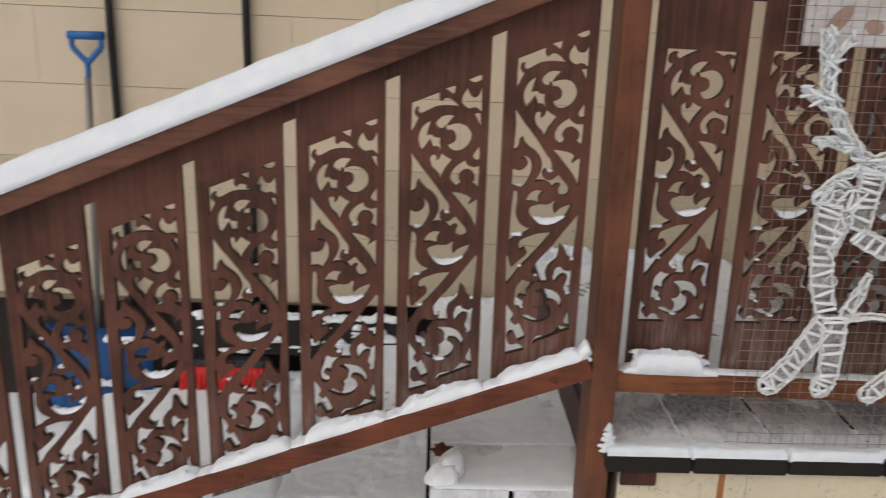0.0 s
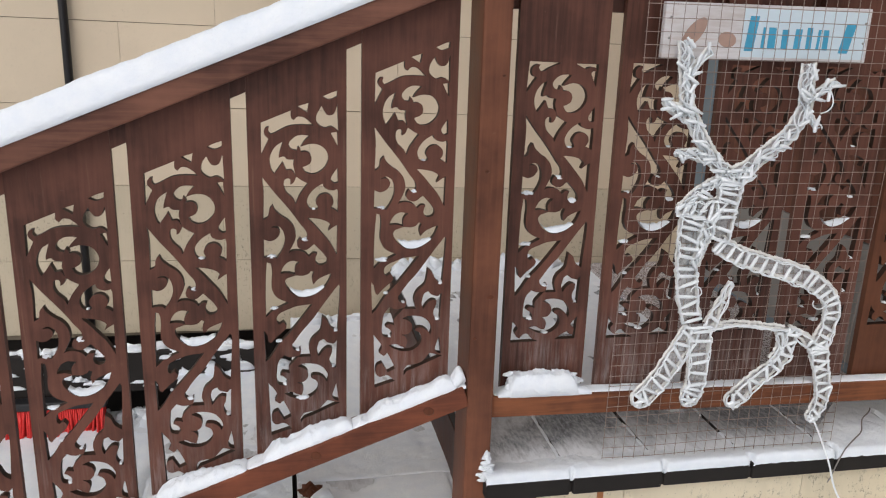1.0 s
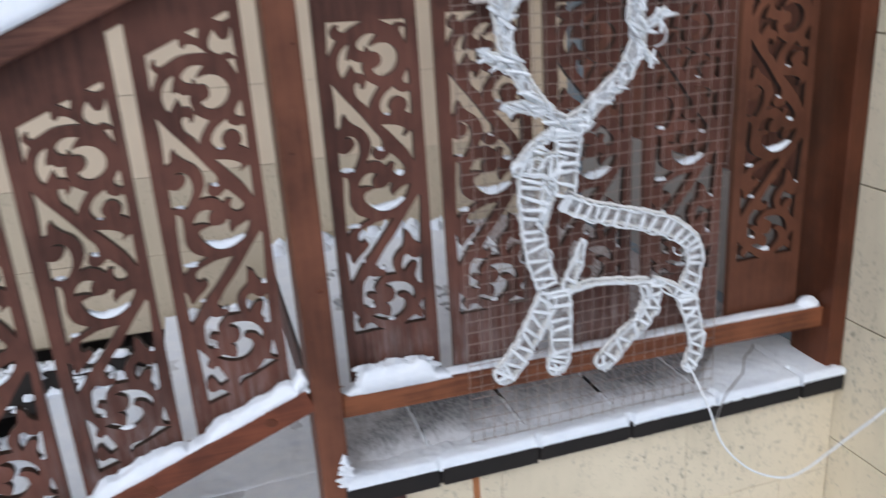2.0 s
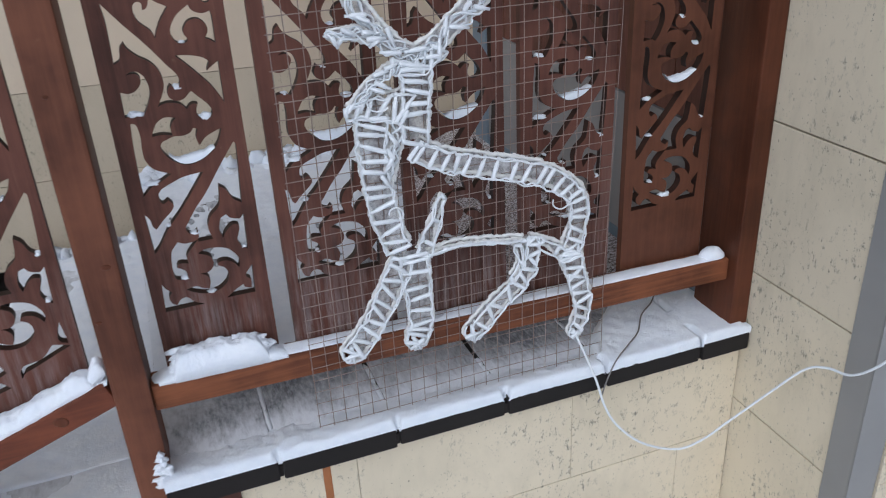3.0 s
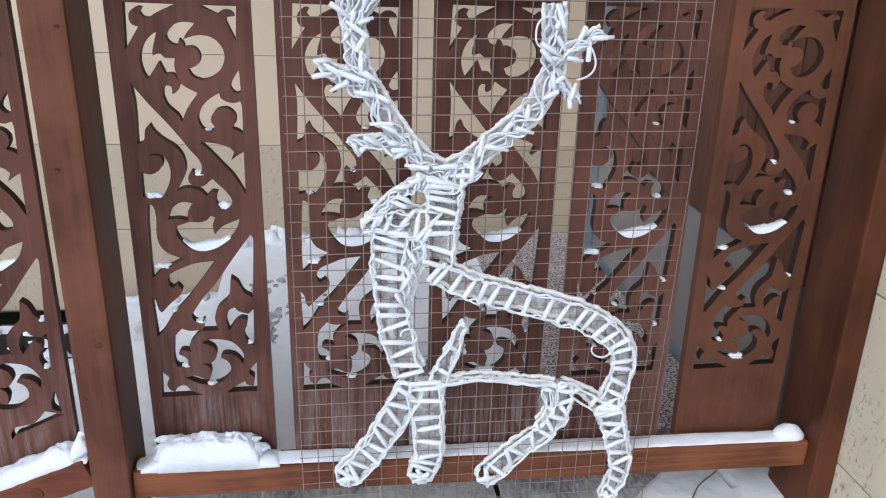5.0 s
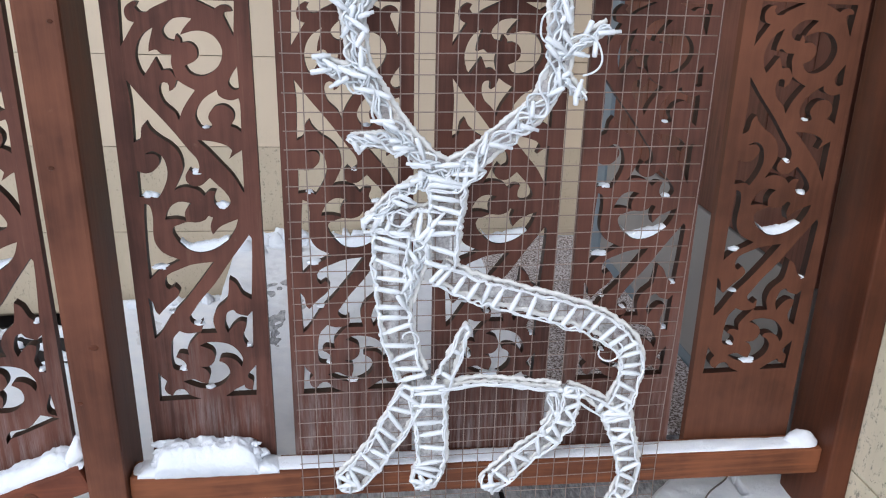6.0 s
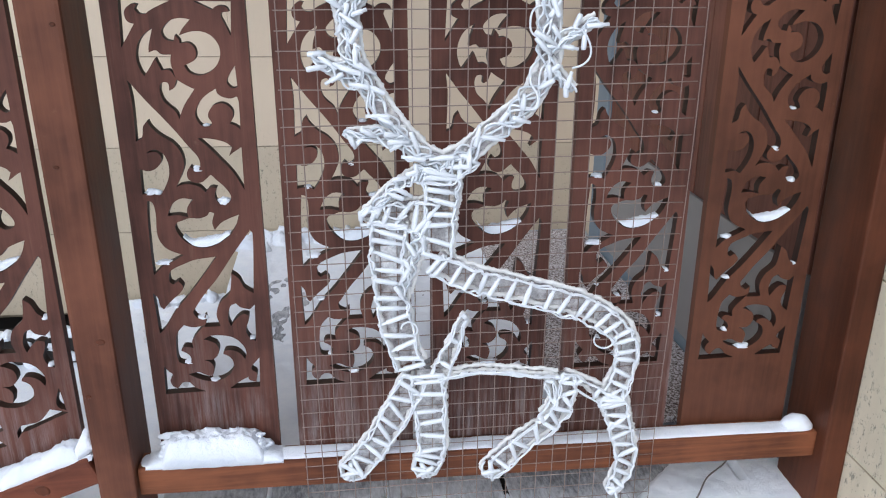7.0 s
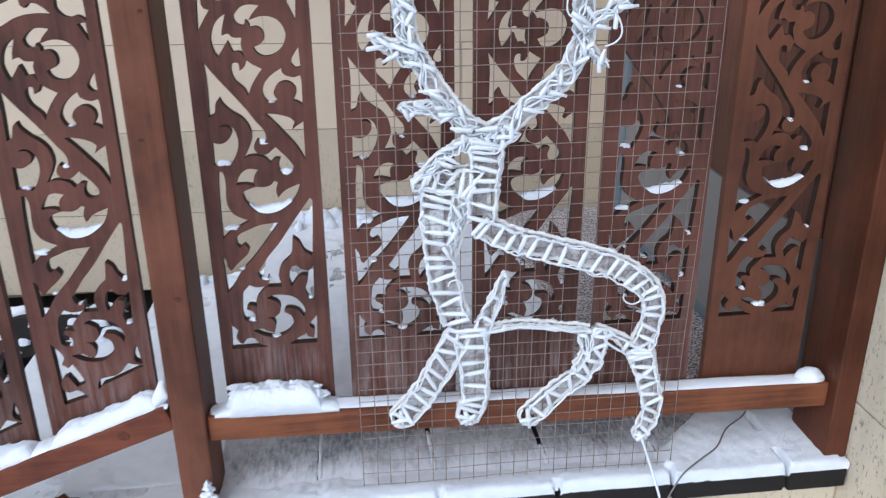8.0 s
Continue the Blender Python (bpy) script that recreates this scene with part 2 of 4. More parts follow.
def box(bm, x0, x1, y0, y1, z0, z1, bevel=0.0):
    """An axis-aligned block with slightly worn edges."""
    m = Matrix.Translation(((x0 + x1) / 2, (y0 + y1) / 2, (z0 + z1) / 2)) @ Matrix.Diagonal((x1 - x0, y1 - y0, z1 - z0, 1))
    r = bmesh.ops.create_cube(bm, size=1.0, matrix=m)
    if bevel:
        es = {e for v in r["verts"] for e in v.link_edges}
        bmesh.ops.bevel(bm, geom=list(es), offset=bevel, segments=2, affect="EDGES", profile=0.6)
    return bm


def block(*a, **k):
    return box(bmesh.new(), *a, **k)


def beam(bm, a, b, w, h, bevel=0.004):
    """A bar of section w (sideways, in y) by h, from a to b in the x-z plane."""
    a, b = Vector(a), Vector(b)
    d = b - a
    ang = math.atan2(d.z, d.x)
    m = Matrix.Translation((a + b) / 2) @ Matrix.Rotation(-ang, 4, "Y") @ Matrix.Diagonal((d.length, w, h, 1))
    r = bmesh.ops.create_cube(bm, size=1.0, matrix=m)
    if bevel:
        es = {e for v in r["verts"] for e in v.link_edges}
        bmesh.ops.bevel(bm, geom=list(es), offset=bevel, segments=2, affect="EDGES", profile=0.6)
    return bm


def tube(bm, pts, radius, sides=6, mat=0, caps=True):
    """A round cable swept along points; radius is a number or a function of 0..1."""
    pts = [Vector(p) for p in pts]
    rings = []
    n = len(pts)
    side = None
    for i, p in enumerate(pts):
        t = (pts[min(i + 1, n - 1)] - pts[max(i - 1, 0)]).normalized()
        if side is None:
            side = t.cross(Vector((0, 1, 0)) if abs(t.y) < 0.9 else Vector((1, 0, 0))).normalized()
        side = (side - t * side.dot(t)).normalized()
        up = t.cross(side)
        r = radius(i / max(1, n - 1)) if callable(radius) else radius
        rings.append([bm.verts.new(p + side * math.cos(q) * r + up * math.sin(q) * r)
                      for q in [2 * math.pi * j / sides for j in range(sides)]])
    for a, b in zip(rings, rings[1:]):
        for j in range(sides):
            f = bm.faces.new((a[j], a[(j + 1) % sides], b[(j + 1) % sides], b[j]))
            f.material_index, f.smooth = mat, True
    if caps:
        for ring in (rings[0], rings[-1]):
            bm.faces.new(ring).material_index = mat
    return bm


def smooth_path(pts, n=8):
    """Catmull-Rom through the points."""
    pts = [Vector(p) for p in pts]
    out = []
    for i in range(len(pts) - 1):
        p0, p1, p2, p3 = pts[max(i - 1, 0)], pts[i], pts[i + 1], pts[min(i + 2, len(pts) - 1)]
        for j in range(n):
            t = j / n
            out.append(0.5 * (2 * p1 + (p2 - p0) * t + (2 * p0 - 5 * p1 + 4 * p2 - p3) * t * t + (3 * p1 - p0 - 3 * p2 + p3) * t ** 3))
    return out + [pts[-1]]


def crumb(p, seed):
    """Uneven settling of snow: broad swells, lumps and grains."""
    return 0.55 * noise.noise((p[0] * 9 + seed, p[1] * 9, p[2] * 9)) + 0.35 * noise.noise((p[0] * 38, p[1] * 38 + seed, p[2] * 38)) + 0.22 * noise.noise((p[0] * 110, p[1] * 110, seed))


def snow_bank(bm, a, b, width, height, seed=0.0, rough=0.35, taper=0.03, across=12, step=0.006, ragged=0.3, square=3.0):
    """Snow lying along the line a-b: an uneven loaf with ragged sides. a, b lie at its underside."""
    a, b = Vector(a), Vector(b)
    n = max(8, int((b - a).length / step))
    rows = []
    for i in range(n + 1):
        s = i / n
        p = a.lerp(b, s)
        ends = min(1.0, (s * (b - a).length) / taper + 0.02, ((1 - s) * (b - a).length) / taper + 0.02) ** 0.5
        row = []
        for j in range(across + 1):
            q = 2 * j / across - 1
            edge = 1 + ragged * crumb((p.x * 1.6, q * 0.05, p.z), seed)
            h = height * ends * (1 - abs(q) ** square) * (1 + rough * crumb((p.x, p.y + q * width / 2, p.z), seed) * 1.6)
            row.append(bm.verts.new((p.x + 0.0015 * noise.noise((p.x * 90, q * 7, seed)), p.y + q * width / 2 * edge, p.z + max(h, 0.0) - (0.003 if abs(q) == 1 else 0))))
        rows.append(row)
    for r, t in zip(rows, rows[1:]):
        for j in range(across):
            bm.faces.new((r[j], r[j + 1], t[j + 1], t[j])).smooth = True
    bm.faces.new([r[0] for r in rows] + [r[-1] for r in reversed(rows)])
    return bm


def snow_lump(bm, at, size, seed=0.0, rough=0.25, fine=3, under=-0.04):
    """A lump of settled snow, flat below unless its underside is let down."""
    r = bmesh.ops.create_icosphere(bm, subdivisions=fine, radius=1.0)
    for v in r["verts"]:
        d = v.co.copy()
        k = 1 + rough * noise.noise(d * 1.6 + Vector((seed, 0, 0))) + 0.5 * rough * noise.noise(d * 5 + Vector((0, seed, 0)))
        z = d.z * k
        v.co = Vector((at[0] + d.x * k * size[0], at[1] + d.y * k * size[1], at[2] + max(z, under) * size[2]))
        for f in v.link_faces:
            f.smooth = True
    return bm


# ---- setting ----
DECK_Z = -0.285      # top of the deck planks
WALL_Y = 1.72        # face of the house wall behind the porch
SIDE_X = 1.31        # face of the side wall
GROUND_Z = -1.11
ROW = 0.33           # height of one siding board

bm = bmesh.new()
bmesh.ops.create_grid(bm, x_segments=60, y_segments=60, size=60.0)
for v in bm.verts:
    v.co.z = GROUND_Z + 0.02 * noise.noise(v.co * 0.7)
thing("ground", bm, SNOW, "snow-covered ground round the porch", "ground", kind="structure")

# backing of the house wall, its recess at the foot and the side wall
wall_north = tagged(new("wall_north", finish("wall_north", block(-7, 3.2, WALL_Y + 0.012, WALL_Y + 0.25, -0.57, 3.4), JOINT)),
                    "house wall clad in cream fibre-cement boards", "wall", kind="structure")
thing("plinth", block(-7, 3.2, WALL_Y + 0.10, WALL_Y + 0.24, GROUND_Z - 0.1, -0.572), GAP_SHADE, "dark recessed plinth under the cladding", "plinth", kind="structure")
wall_east = tagged(new("wall_east", finish("wall_east", block(SIDE_X + 0.012, SIDE_X + 0.25, -0.384, WALL_Y + 0.01, GROUND_Z - 0.1, 3.4), JOINT)),
                   "side wall clad in weathered cream boards", "wall", kind="structure")
wall_deck = tagged(new("wall_deck", finish("wall_deck", block(-0.02, SIDE_X + 0.01, -0.062, 0.05, GROUND_Z - 0.1, DECK_Z - 0.047), JOINT)),
                   "cream boards closing the front of the deck", "wall", kind="structure")


# boarded roof that shelters the porch
thing("porch_roof", block(-0.20, SIDE_X - 0.003, -0.02, WALL_Y - 0.003, 2.25, 2.37), BROWN_DARK, "dark boarded roof over the porch", "roof", kind="structure")

# cut-outs of one scroll board, mm from the ornament's lower left
SCROLL, STAIR_ENDS = {}, {}
SCROLL["corner_top_left"] = [(1, 682), (76, 680), (58, 672), (44, 665), (39, 661), (29, 661), (23, 668), (27, 675), (20, 676), (9, 667), (8, 656), (12, 649), (20, 646), (-3, 611)]
SCROLL["corner_top_right"] = [(112, 679), (168, 678), (164, 626), (154, 649), (151, 657), (153, 662), (164, 663), (161, 669), (154, 672), (145, 671), (138, 666)]
SCROLL["crescent"] = [(46, 639), (31, 629), (21, 614), (17, 594), (21, 575), (26, 567), (37, 582), (45, 594), (53, 575), (65, 575), (73, 563), (71, 572), (68, 587), (70, 599), (55, 600), (48, 606), (37, 603), (38, 613), (42, 626)]
SCROLL["eye"] = [(104, 652), (90, 654), (75, 651), (63, 641), (59, 632), (65, 622), (76, 619), (79, 629), (85, 621), (85, 616), (97, 617), (106, 610), (108, 598), (103, 589), (88, 582), (95, 571), (109, 566), (124, 570), (138, 582), (145, 598), (144, 612), (135, 626), (122, 633), (105, 634), (85, 628), (91, 638)]
SCROLL["heart"] = [(50, 555), (56, 557), (61, 554), (61, 543), (68, 547), (74, 561), (85, 553), (100, 545), (85, 525), (78, 513), (72, 498), (67, 510), (52, 525), (47, 538), (47, 549)]
SCROLL["drop"] = [(166, 581), (167, 547), (160, 545), (154, 549), (151, 556), (156, 567)]
SCROLL["curl_right"] = [(133, 545), (118, 536), (108, 527), (100, 515), (97, 503), (101, 491), (108, 485), (120, 486), (122, 490), (117, 500), (119, 509), (128, 519), (143, 521), (155, 511), (156, 499), (150, 488), (158, 485), (166, 479), (167, 523), (165, 532), (155, 529), (144, 531), (135, 537)]
SCROLL["blade_right"] = [(97, 466), (111, 465), (128, 462), (143, 456), (150, 449), (144, 435), (155, 443), (165, 449), (164, 377), (148, 407), (131, 428), (115, 447)]
SCROLL["long_s"] = [(-1, 561), (25, 526), (44, 503), (64, 477), (82, 451), (94, 435), (96, 419), (87, 412), (80, 419), (74, 409), (75, 398), (85, 391), (97, 392), (107, 400), (112, 404), (122, 393), (133, 381), (141, 366), (137, 356), (124, 353), (116, 360), (115, 370), (119, 381), (109, 382), (100, 374), (91, 384), (76, 389), (61, 388), (54, 384), (66, 407), (71, 423), (67, 445), (55, 461), (40, 471), (26, 485), (21, 496), (14, 487), (10, 469), (0, 463), (2, 527)]
SCROLL["curl_left"] = [(14, 444), (27, 449), (40, 441), (46, 424), (45, 405), (36, 384), (27, 371), (19, 376), (-1, 374), (0, 417), (14, 413), (28, 419), (36, 433), (30, 444)]
SCROLL["sickle"] = [(5, 363), (13, 359), (16, 338), (14, 311), (16, 294), (27, 277), (53, 264), (35, 254), (17, 246), (0, 230), (0, 268), (2, 328)]
SCROLL["brow"] = [(79, 362), (61, 365), (47, 358), (38, 344), (35, 335), (52, 336), (68, 332), (67, 344), (71, 354)]
SCROLL["smile"] = [(70, 330), (57, 326), (48, 322), (45, 312), (54, 294), (71, 280), (89, 276), (111, 282), (132, 296), (144, 313), (151, 333), (137, 328), (121, 320), (109, 307), (106, 321), (111, 337), (104, 340), (98, 333), (85, 329)]
SCROLL["blade_left"] = [(107, 259), (77, 219), (52, 188), (30, 164), (7, 129), (-3, 119), (-6, 197), (1, 187), (4, 171), (9, 165), (24, 181), (41, 196), (46, 206), (39, 217), (30, 211), (25, 216), (25, 230), (32, 239), (52, 248), (71, 255)]
SCROLL["blade_low"] = [(167, 305), (135, 262), (104, 218), (80, 190), (62, 164), (58, 158), (61, 148), (71, 142), (78, 149), (78, 138), (74, 127), (102, 127), (97, 150), (104, 171), (122, 188), (126, 202), (129, 227), (140, 218), (149, 199), (164, 188), (171, 298)]
SCROLL["curl_low_right"] = [(123, 166), (132, 170), (139, 162), (155, 157), (164, 166), (161, 94), (150, 102), (145, 117), (151, 135), (152, 146), (141, 148), (129, 139), (120, 126), (116, 141), (119, 158)]
SCROLL["curl_low_left"] = [(39, 133), (52, 128), (68, 129), (76, 132), (60, 115), (50, 101), (51, 87), (35, 90), (29, 83), (41, 75), (45, 65), (39, 56), (25, 59), (21, 70), (22, 95), (26, 117)]
SCROLL["low_eye"] = [(70, 103), (82, 109), (102, 109), (124, 102), (139, 84), (142, 70), (139, 59), (131, 71), (119, 78), (105, 78), (101, 72), (114, 63), (118, 47), (111, 32), (93, 20), (70, 19), (51, 26), (37, 35), (55, 38), (68, 31), (79, 28), (83, 45), (77, 57), (67, 62), (84, 63), (94, 75), (92, 91), (81, 99)]
SCROLL["corner_low_left"] = [(-4, 55), (0, 47), (11, 35), (4, 24), (8, 12), (16, 7), (25, 18), (37, 18), (46, 7), (65, -2), (-7, -3)]
SCROLL["corner_low_right"] = [(164, 61), (161, 1), (107, 1), (127, 15), (141, 22), (143, 16), (155, 11), (157, 29), (149, 37), (149, 43)]
STAIR_ENDS["top_leaf"] = [(0, 680), (65, 707), (65, 692), (71, 686), (80, 694), (95, 691), (113, 675), (80, 676), (56, 672), (31, 659), (21, 655), (16, 661), (17, 671), (10, 669), (6, 657), (16, 644), (-1, 610)]
STAIR_ENDS["top_tip"] = [(79, 716), (104, 724), (100, 703)]
STAIR_ENDS["top_curl"] = [(132, 718), (121, 699), (121, 682), (137, 670), (153, 673), (168, 663), (166, 722), (158, 701), (145, 698), (137, 707)]
STAIR_ENDS["top_drop"] = [(151, 659), (165, 661), (167, 629)]
STAIR_ENDS["top_sliver"] = [(134, 738), (151, 746), (166, 751), (165, 738), (149, 732)]
STAIR_ENDS["foot_curl"] = [(1, 64), (21, 34), (15, 17), (26, 8), (35, 16), (45, -4), (54, -26), (36, -35), (22, -10), (10, -16), (7, -35), (17, -46), (36, -43), (54, -59), (5, -74)]
STAIR_ENDS["foot_drop"] = [(161, 54), (167, 8), (155, 13), (152, 25)]
STAIR_ENDS["foot_leaf"] = [(170, 3), (98, -29), (84, -34), (76, -45), (76, -32), (84, -20), (98, -17), (118, -12), (139, 11)]


# ---- scroll-cut boards ----
def outline(pts, closed_corner=62.0, n=4):
    """A closed outline through points in mm: curved, but with sharp tips kept sharp."""
    pts = [Vector(p) / 1000 for p in pts]
    k = len(pts)
    tang = []
    for i in range(k):
        a, b = pts[i] - pts[i - 1], pts[(i + 1) % k] - pts[i]
        turn = abs(math.degrees(a.angle_signed(b, 0)))
        tang.append(None if turn > closed_corner else (pts[(i + 1) % k] - pts[i - 1]) * 0.5)
    out = []
    for i in range(k):
        p, q = pts[i], pts[(i + 1) % k]
        d = (q - p).length
        s = (tang[i].normalized() * d) if tang[i] is not None else (q - p)
        e = (tang[(i + 1) % k].normalized() * d) if tang[(i + 1) % k] is not None else (q - p)
        m = n if d > 0.006 else 2
        for j in range(m):
            t = j / m
            out.append((2 * t ** 3 - 3 * t * t + 1) * p + (t ** 3 - 2 * t * t + t) * s + (-2 * t ** 3 + 3 * t * t) * q + (t ** 3 - t * t) * e)
    return out


def inside(p, loop):
    """Whether a flat point lies within a closed outline."""
    hit, j = False, len(loop) - 1
    for i in range(len(loop)):
        (xi, yi), (xj, yj) = loop[i], loop[j]
        if (yi > p[1]) != (yj > p[1]) and p[0] < (xj - xi) * (p[1] - yi) / (yj - yi) + xi:
            hit = not hit
        j = i
    return hit


def fret_board(name, rim, holes, thick=0.018):
    """A board sawn out along outlines: front face at y = 0, thickness towards +y."""
    loops = [[(p[0], p[1]) for p in loop] for loop in [rim] + holes]
    flat, rings = [], []
    for loop in loops:
        rings.append(list(range(len(flat), len(flat) + len(loop))))
        flat += [Vector(p) for p in loop]
    bonds = [(r[i], r[(i + 1) % len(r)]) for r in rings for i in range(len(r))]
    co, _, tris, _, _, _ = geometry.delaunay_2d_cdt(flat, bonds, [], 0, 1e-6)
    keep = []
    for t in tris:
        c = sum((co[i] for i in t), Vector((0, 0))) / 3
        if inside(c, loops[0]) and not any(inside(c, loop) for loop in loops[1:]):
            keep.append(tuple(t))
    n = len(co)
    rim_edges = collections.Counter(tuple(sorted((t[i], t[(i + 1) % 3]))) for t in keep for i in range(3))
    walls = [(t[i], t[(i + 1) % 3]) for t in keep for i in range(3) if rim_edges[tuple(sorted((t[i], t[(i + 1) % 3])))] == 1]
    verts = [(p.x, 0, p.y) for p in co] + [(p.x, thick, p.y) for p in co]
    faces = keep + [tuple(i + n for i in reversed(t)) for t in keep] + [(j, i, i + n, j + n) for i, j in walls]
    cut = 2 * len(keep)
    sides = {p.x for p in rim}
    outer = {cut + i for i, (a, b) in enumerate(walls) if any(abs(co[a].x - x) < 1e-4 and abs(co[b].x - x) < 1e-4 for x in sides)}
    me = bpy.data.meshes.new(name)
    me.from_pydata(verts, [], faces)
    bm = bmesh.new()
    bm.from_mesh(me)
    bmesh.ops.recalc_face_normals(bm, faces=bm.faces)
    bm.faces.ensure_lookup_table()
    # cut-out walls take the shade colour, the board's long sides keep its own
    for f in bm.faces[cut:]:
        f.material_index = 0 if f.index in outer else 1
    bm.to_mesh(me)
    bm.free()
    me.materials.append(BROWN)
    me.materials.append(SAWN_SHADE)
    return me


BODY = {k: v for k, v in SCROLL.items() if not k.startswith("corner")}
front_rim = [Vector(p) for p in ((-0.027, -0.165), (0.189, -0.165), (0.189, 0.852), (-0.027, 0.852))]
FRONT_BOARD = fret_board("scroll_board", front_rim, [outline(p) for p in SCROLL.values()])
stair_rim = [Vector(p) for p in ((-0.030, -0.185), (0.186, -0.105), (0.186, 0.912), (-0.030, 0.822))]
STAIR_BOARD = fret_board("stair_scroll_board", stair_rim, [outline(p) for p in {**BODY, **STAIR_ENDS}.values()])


def handrail_z(x):
    return 0.79 + 0.412 * (x + 0.366)


def foot_rail_z(x):
    return -0.042 + 0.364 * (x + 0.13)


def rail_top(x):
    return -0.074 - 0.019 * (x + 0.03)


# front railing of the porch
front = holder("porch_railing", "brown-stained wooden porch railing of scroll-cut boards", "railing", (0, 0, DECK_Z))
PITCH = 0.2518
CLEAN_BOARD = FRONT_BOARD.copy()
CLEAN_BOARD.materials[0] = BROWN_CLEAN
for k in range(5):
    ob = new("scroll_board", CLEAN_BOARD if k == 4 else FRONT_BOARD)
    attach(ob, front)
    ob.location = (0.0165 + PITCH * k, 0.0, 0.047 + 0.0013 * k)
part("bottom_rail", beam(bmesh.new(), (-0.045, -0.0295, rail_top(-0.045) - 0.0285), (1.259, -0.0295, rail_top(1.259) - 0.0285), 0.053, 0.057, 0.005), BROWN_X, front, "reddish-brown bottom rail")
part("back_rail", block(-0.027, 1.24, 0.021, 0.049, 0.842, 0.93, bevel=0.003), BROWN_DARK, front)
part("top_rail", block(-0.09, 1.28, -0.062, 0.052, 0.932, 0.975, bevel=0.006), BROWN_X, front)
bm = block(-0.111, -0.046, -0.071, 0.060, GROUND_Z, 0.93, bevel=0.007)
post = part("post", bm, BROWN_POST, front, "square brown post at the head of the steps")
for x, z, r in ((-0.066, 0.190, 0.0075), (-0.088, 0.489, 0.0045), (-0.060, 0.700, 0.004), (-0.100, 0.088, 0.005)):
    bm = bmesh.new()
    bmesh.ops.create_cone(bm, cap_ends=True, segments=14, radius1=r, radius2=r * 0.7, depth=0.002,
                          matrix=Matrix.Translation((x, -0.0715, z)) @ Matrix.Diagonal((1.2, 1, 0.8, 1)) @ Matrix.Rotation(math.pi / 2, 4, "X"))
    part("knot", bm, KNOT, post, "small dark knot in the wood")
bm = block(1.258, SIDE_X - 0.001, -0.085, 0.058, DECK_Z - 0.02, 0.93, bevel=0.005)
part("post", bm, BROWN_SHADE, front, "brown post against the side wall, darkened for shade")

# railing of the steps
stair = holder("stair_railing", "sloping brown stair railing of scroll-cut boards", "railing", (0, 0, DECK_Z))
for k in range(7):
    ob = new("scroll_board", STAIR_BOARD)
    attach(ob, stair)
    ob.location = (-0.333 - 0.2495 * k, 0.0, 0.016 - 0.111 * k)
X1 = -1.95
part("handrail", beam(bmesh.new(), (X1, -0.005, handrail_z(X1) + 0.026), (-0.112, -0.005, handrail_z(-0.112) + 0.026), 0.10, 0.052, 0.006), BROWN_HAND, stair)
foot_rail = part("bottom_rail", beam(bmesh.new(), (X1, -0.035, foot_rail_z(X1) - 0.027), (-0.112, -0.035, foot_rail_z(-0.112) - 0.027), 0.068, 0.055, 0.006), FOOT_RAIL, stair, "reddish-brown sloping bottom rail with knots")
for k in range(7):
    lo, hi = -0.333 - 0.2495 * (k + 1) + 0.1862, -0.333 - 0.2495 * k - 0.0302
    zm = 0.757 + 0.437 * ((lo + hi) / 2 + 0.367)
    bm = block(lo, hi, 0.0015, 0.0165, zm, zm + 0.085 + 0.012 * (k > 2) + 0.012 * (k > 4))
    for v in bm.verts:
        v.co.z += 0.437 * (v.co.x - (lo + hi) / 2)
    part("infill", bm, BROWN, stair)

for x in (-0.205, -0.475, -0.760, -1.02):
    bm = bmesh.new()
    bmesh.ops.create_cone(bm, cap_ends=True, segments=16, radius1=0.013, radius2=0.010, depth=0.003,
                          matrix=Matrix.Translation((x, -0.0695, foot_rail_z(x) - 0.026)) @ Matrix.Rotation(0.37, 4, "Y") @ Matrix.Diagonal((1.15, 1, 0.9, 1)) @ Matrix.Rotation(math.pi / 2, 4, "X"))
    part("knot", bm, KNOT, foot_rail, "dark knot in the wood")

# ---- deck, steps ----
deck = holder("deck", "weathered grey plank deck dusted with snow", "deck", (0, 0, DECK_Z), kind="structure")
edges = [-0.066, 0.160, 0.409, 0.660, 0.909, 1.167, SIDE_X - 0.002]
for a, b in zip(edges, edges[1:]):
    bm = block(a + 0.0045, b - 0.0045, -0.105 + 0.006 * noise.noise((a * 9, 0, 0)), WALL_Y - 0.012, DECK_Z - 0.047, DECK_Z, bevel=0.004)
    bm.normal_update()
    # front ends are black wood; black on the sides paints shade into the gaps
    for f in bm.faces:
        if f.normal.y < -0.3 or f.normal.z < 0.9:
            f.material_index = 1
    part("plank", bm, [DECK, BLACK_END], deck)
# added dark strips stand for the shade in the plank gaps
for x in edges[1:-1]:
    part("gap_shade_strip", block(x - 0.0043, x + 0.0043, -0.096, WALL_Y - 0.03, DECK_Z - 0.0465, DECK_Z - 0.020), GAP_SHADE, deck)
bm = bmesh.new()
for x in edges[1:-1]:
    y = 0.0
    while y < 1.5:
        run = 0.03 + 0.11 * abs(noise.noise((x * 13, y * 6, 0.5)))
        if noise.noise((x * 9 + 3, y * 5.0, 7)) > -0.30:
            snow_lump(bm, (x, y + run / 2, DECK_Z - 0.008), (0.0080, run * 0.58, 0.0095), x * 5 + y, 0.3, 2)
        y += run
thing("joint_snow", bm, SHADED_SNOW, "snow packed in the gaps between deck planks", "snow", kind="stuff")
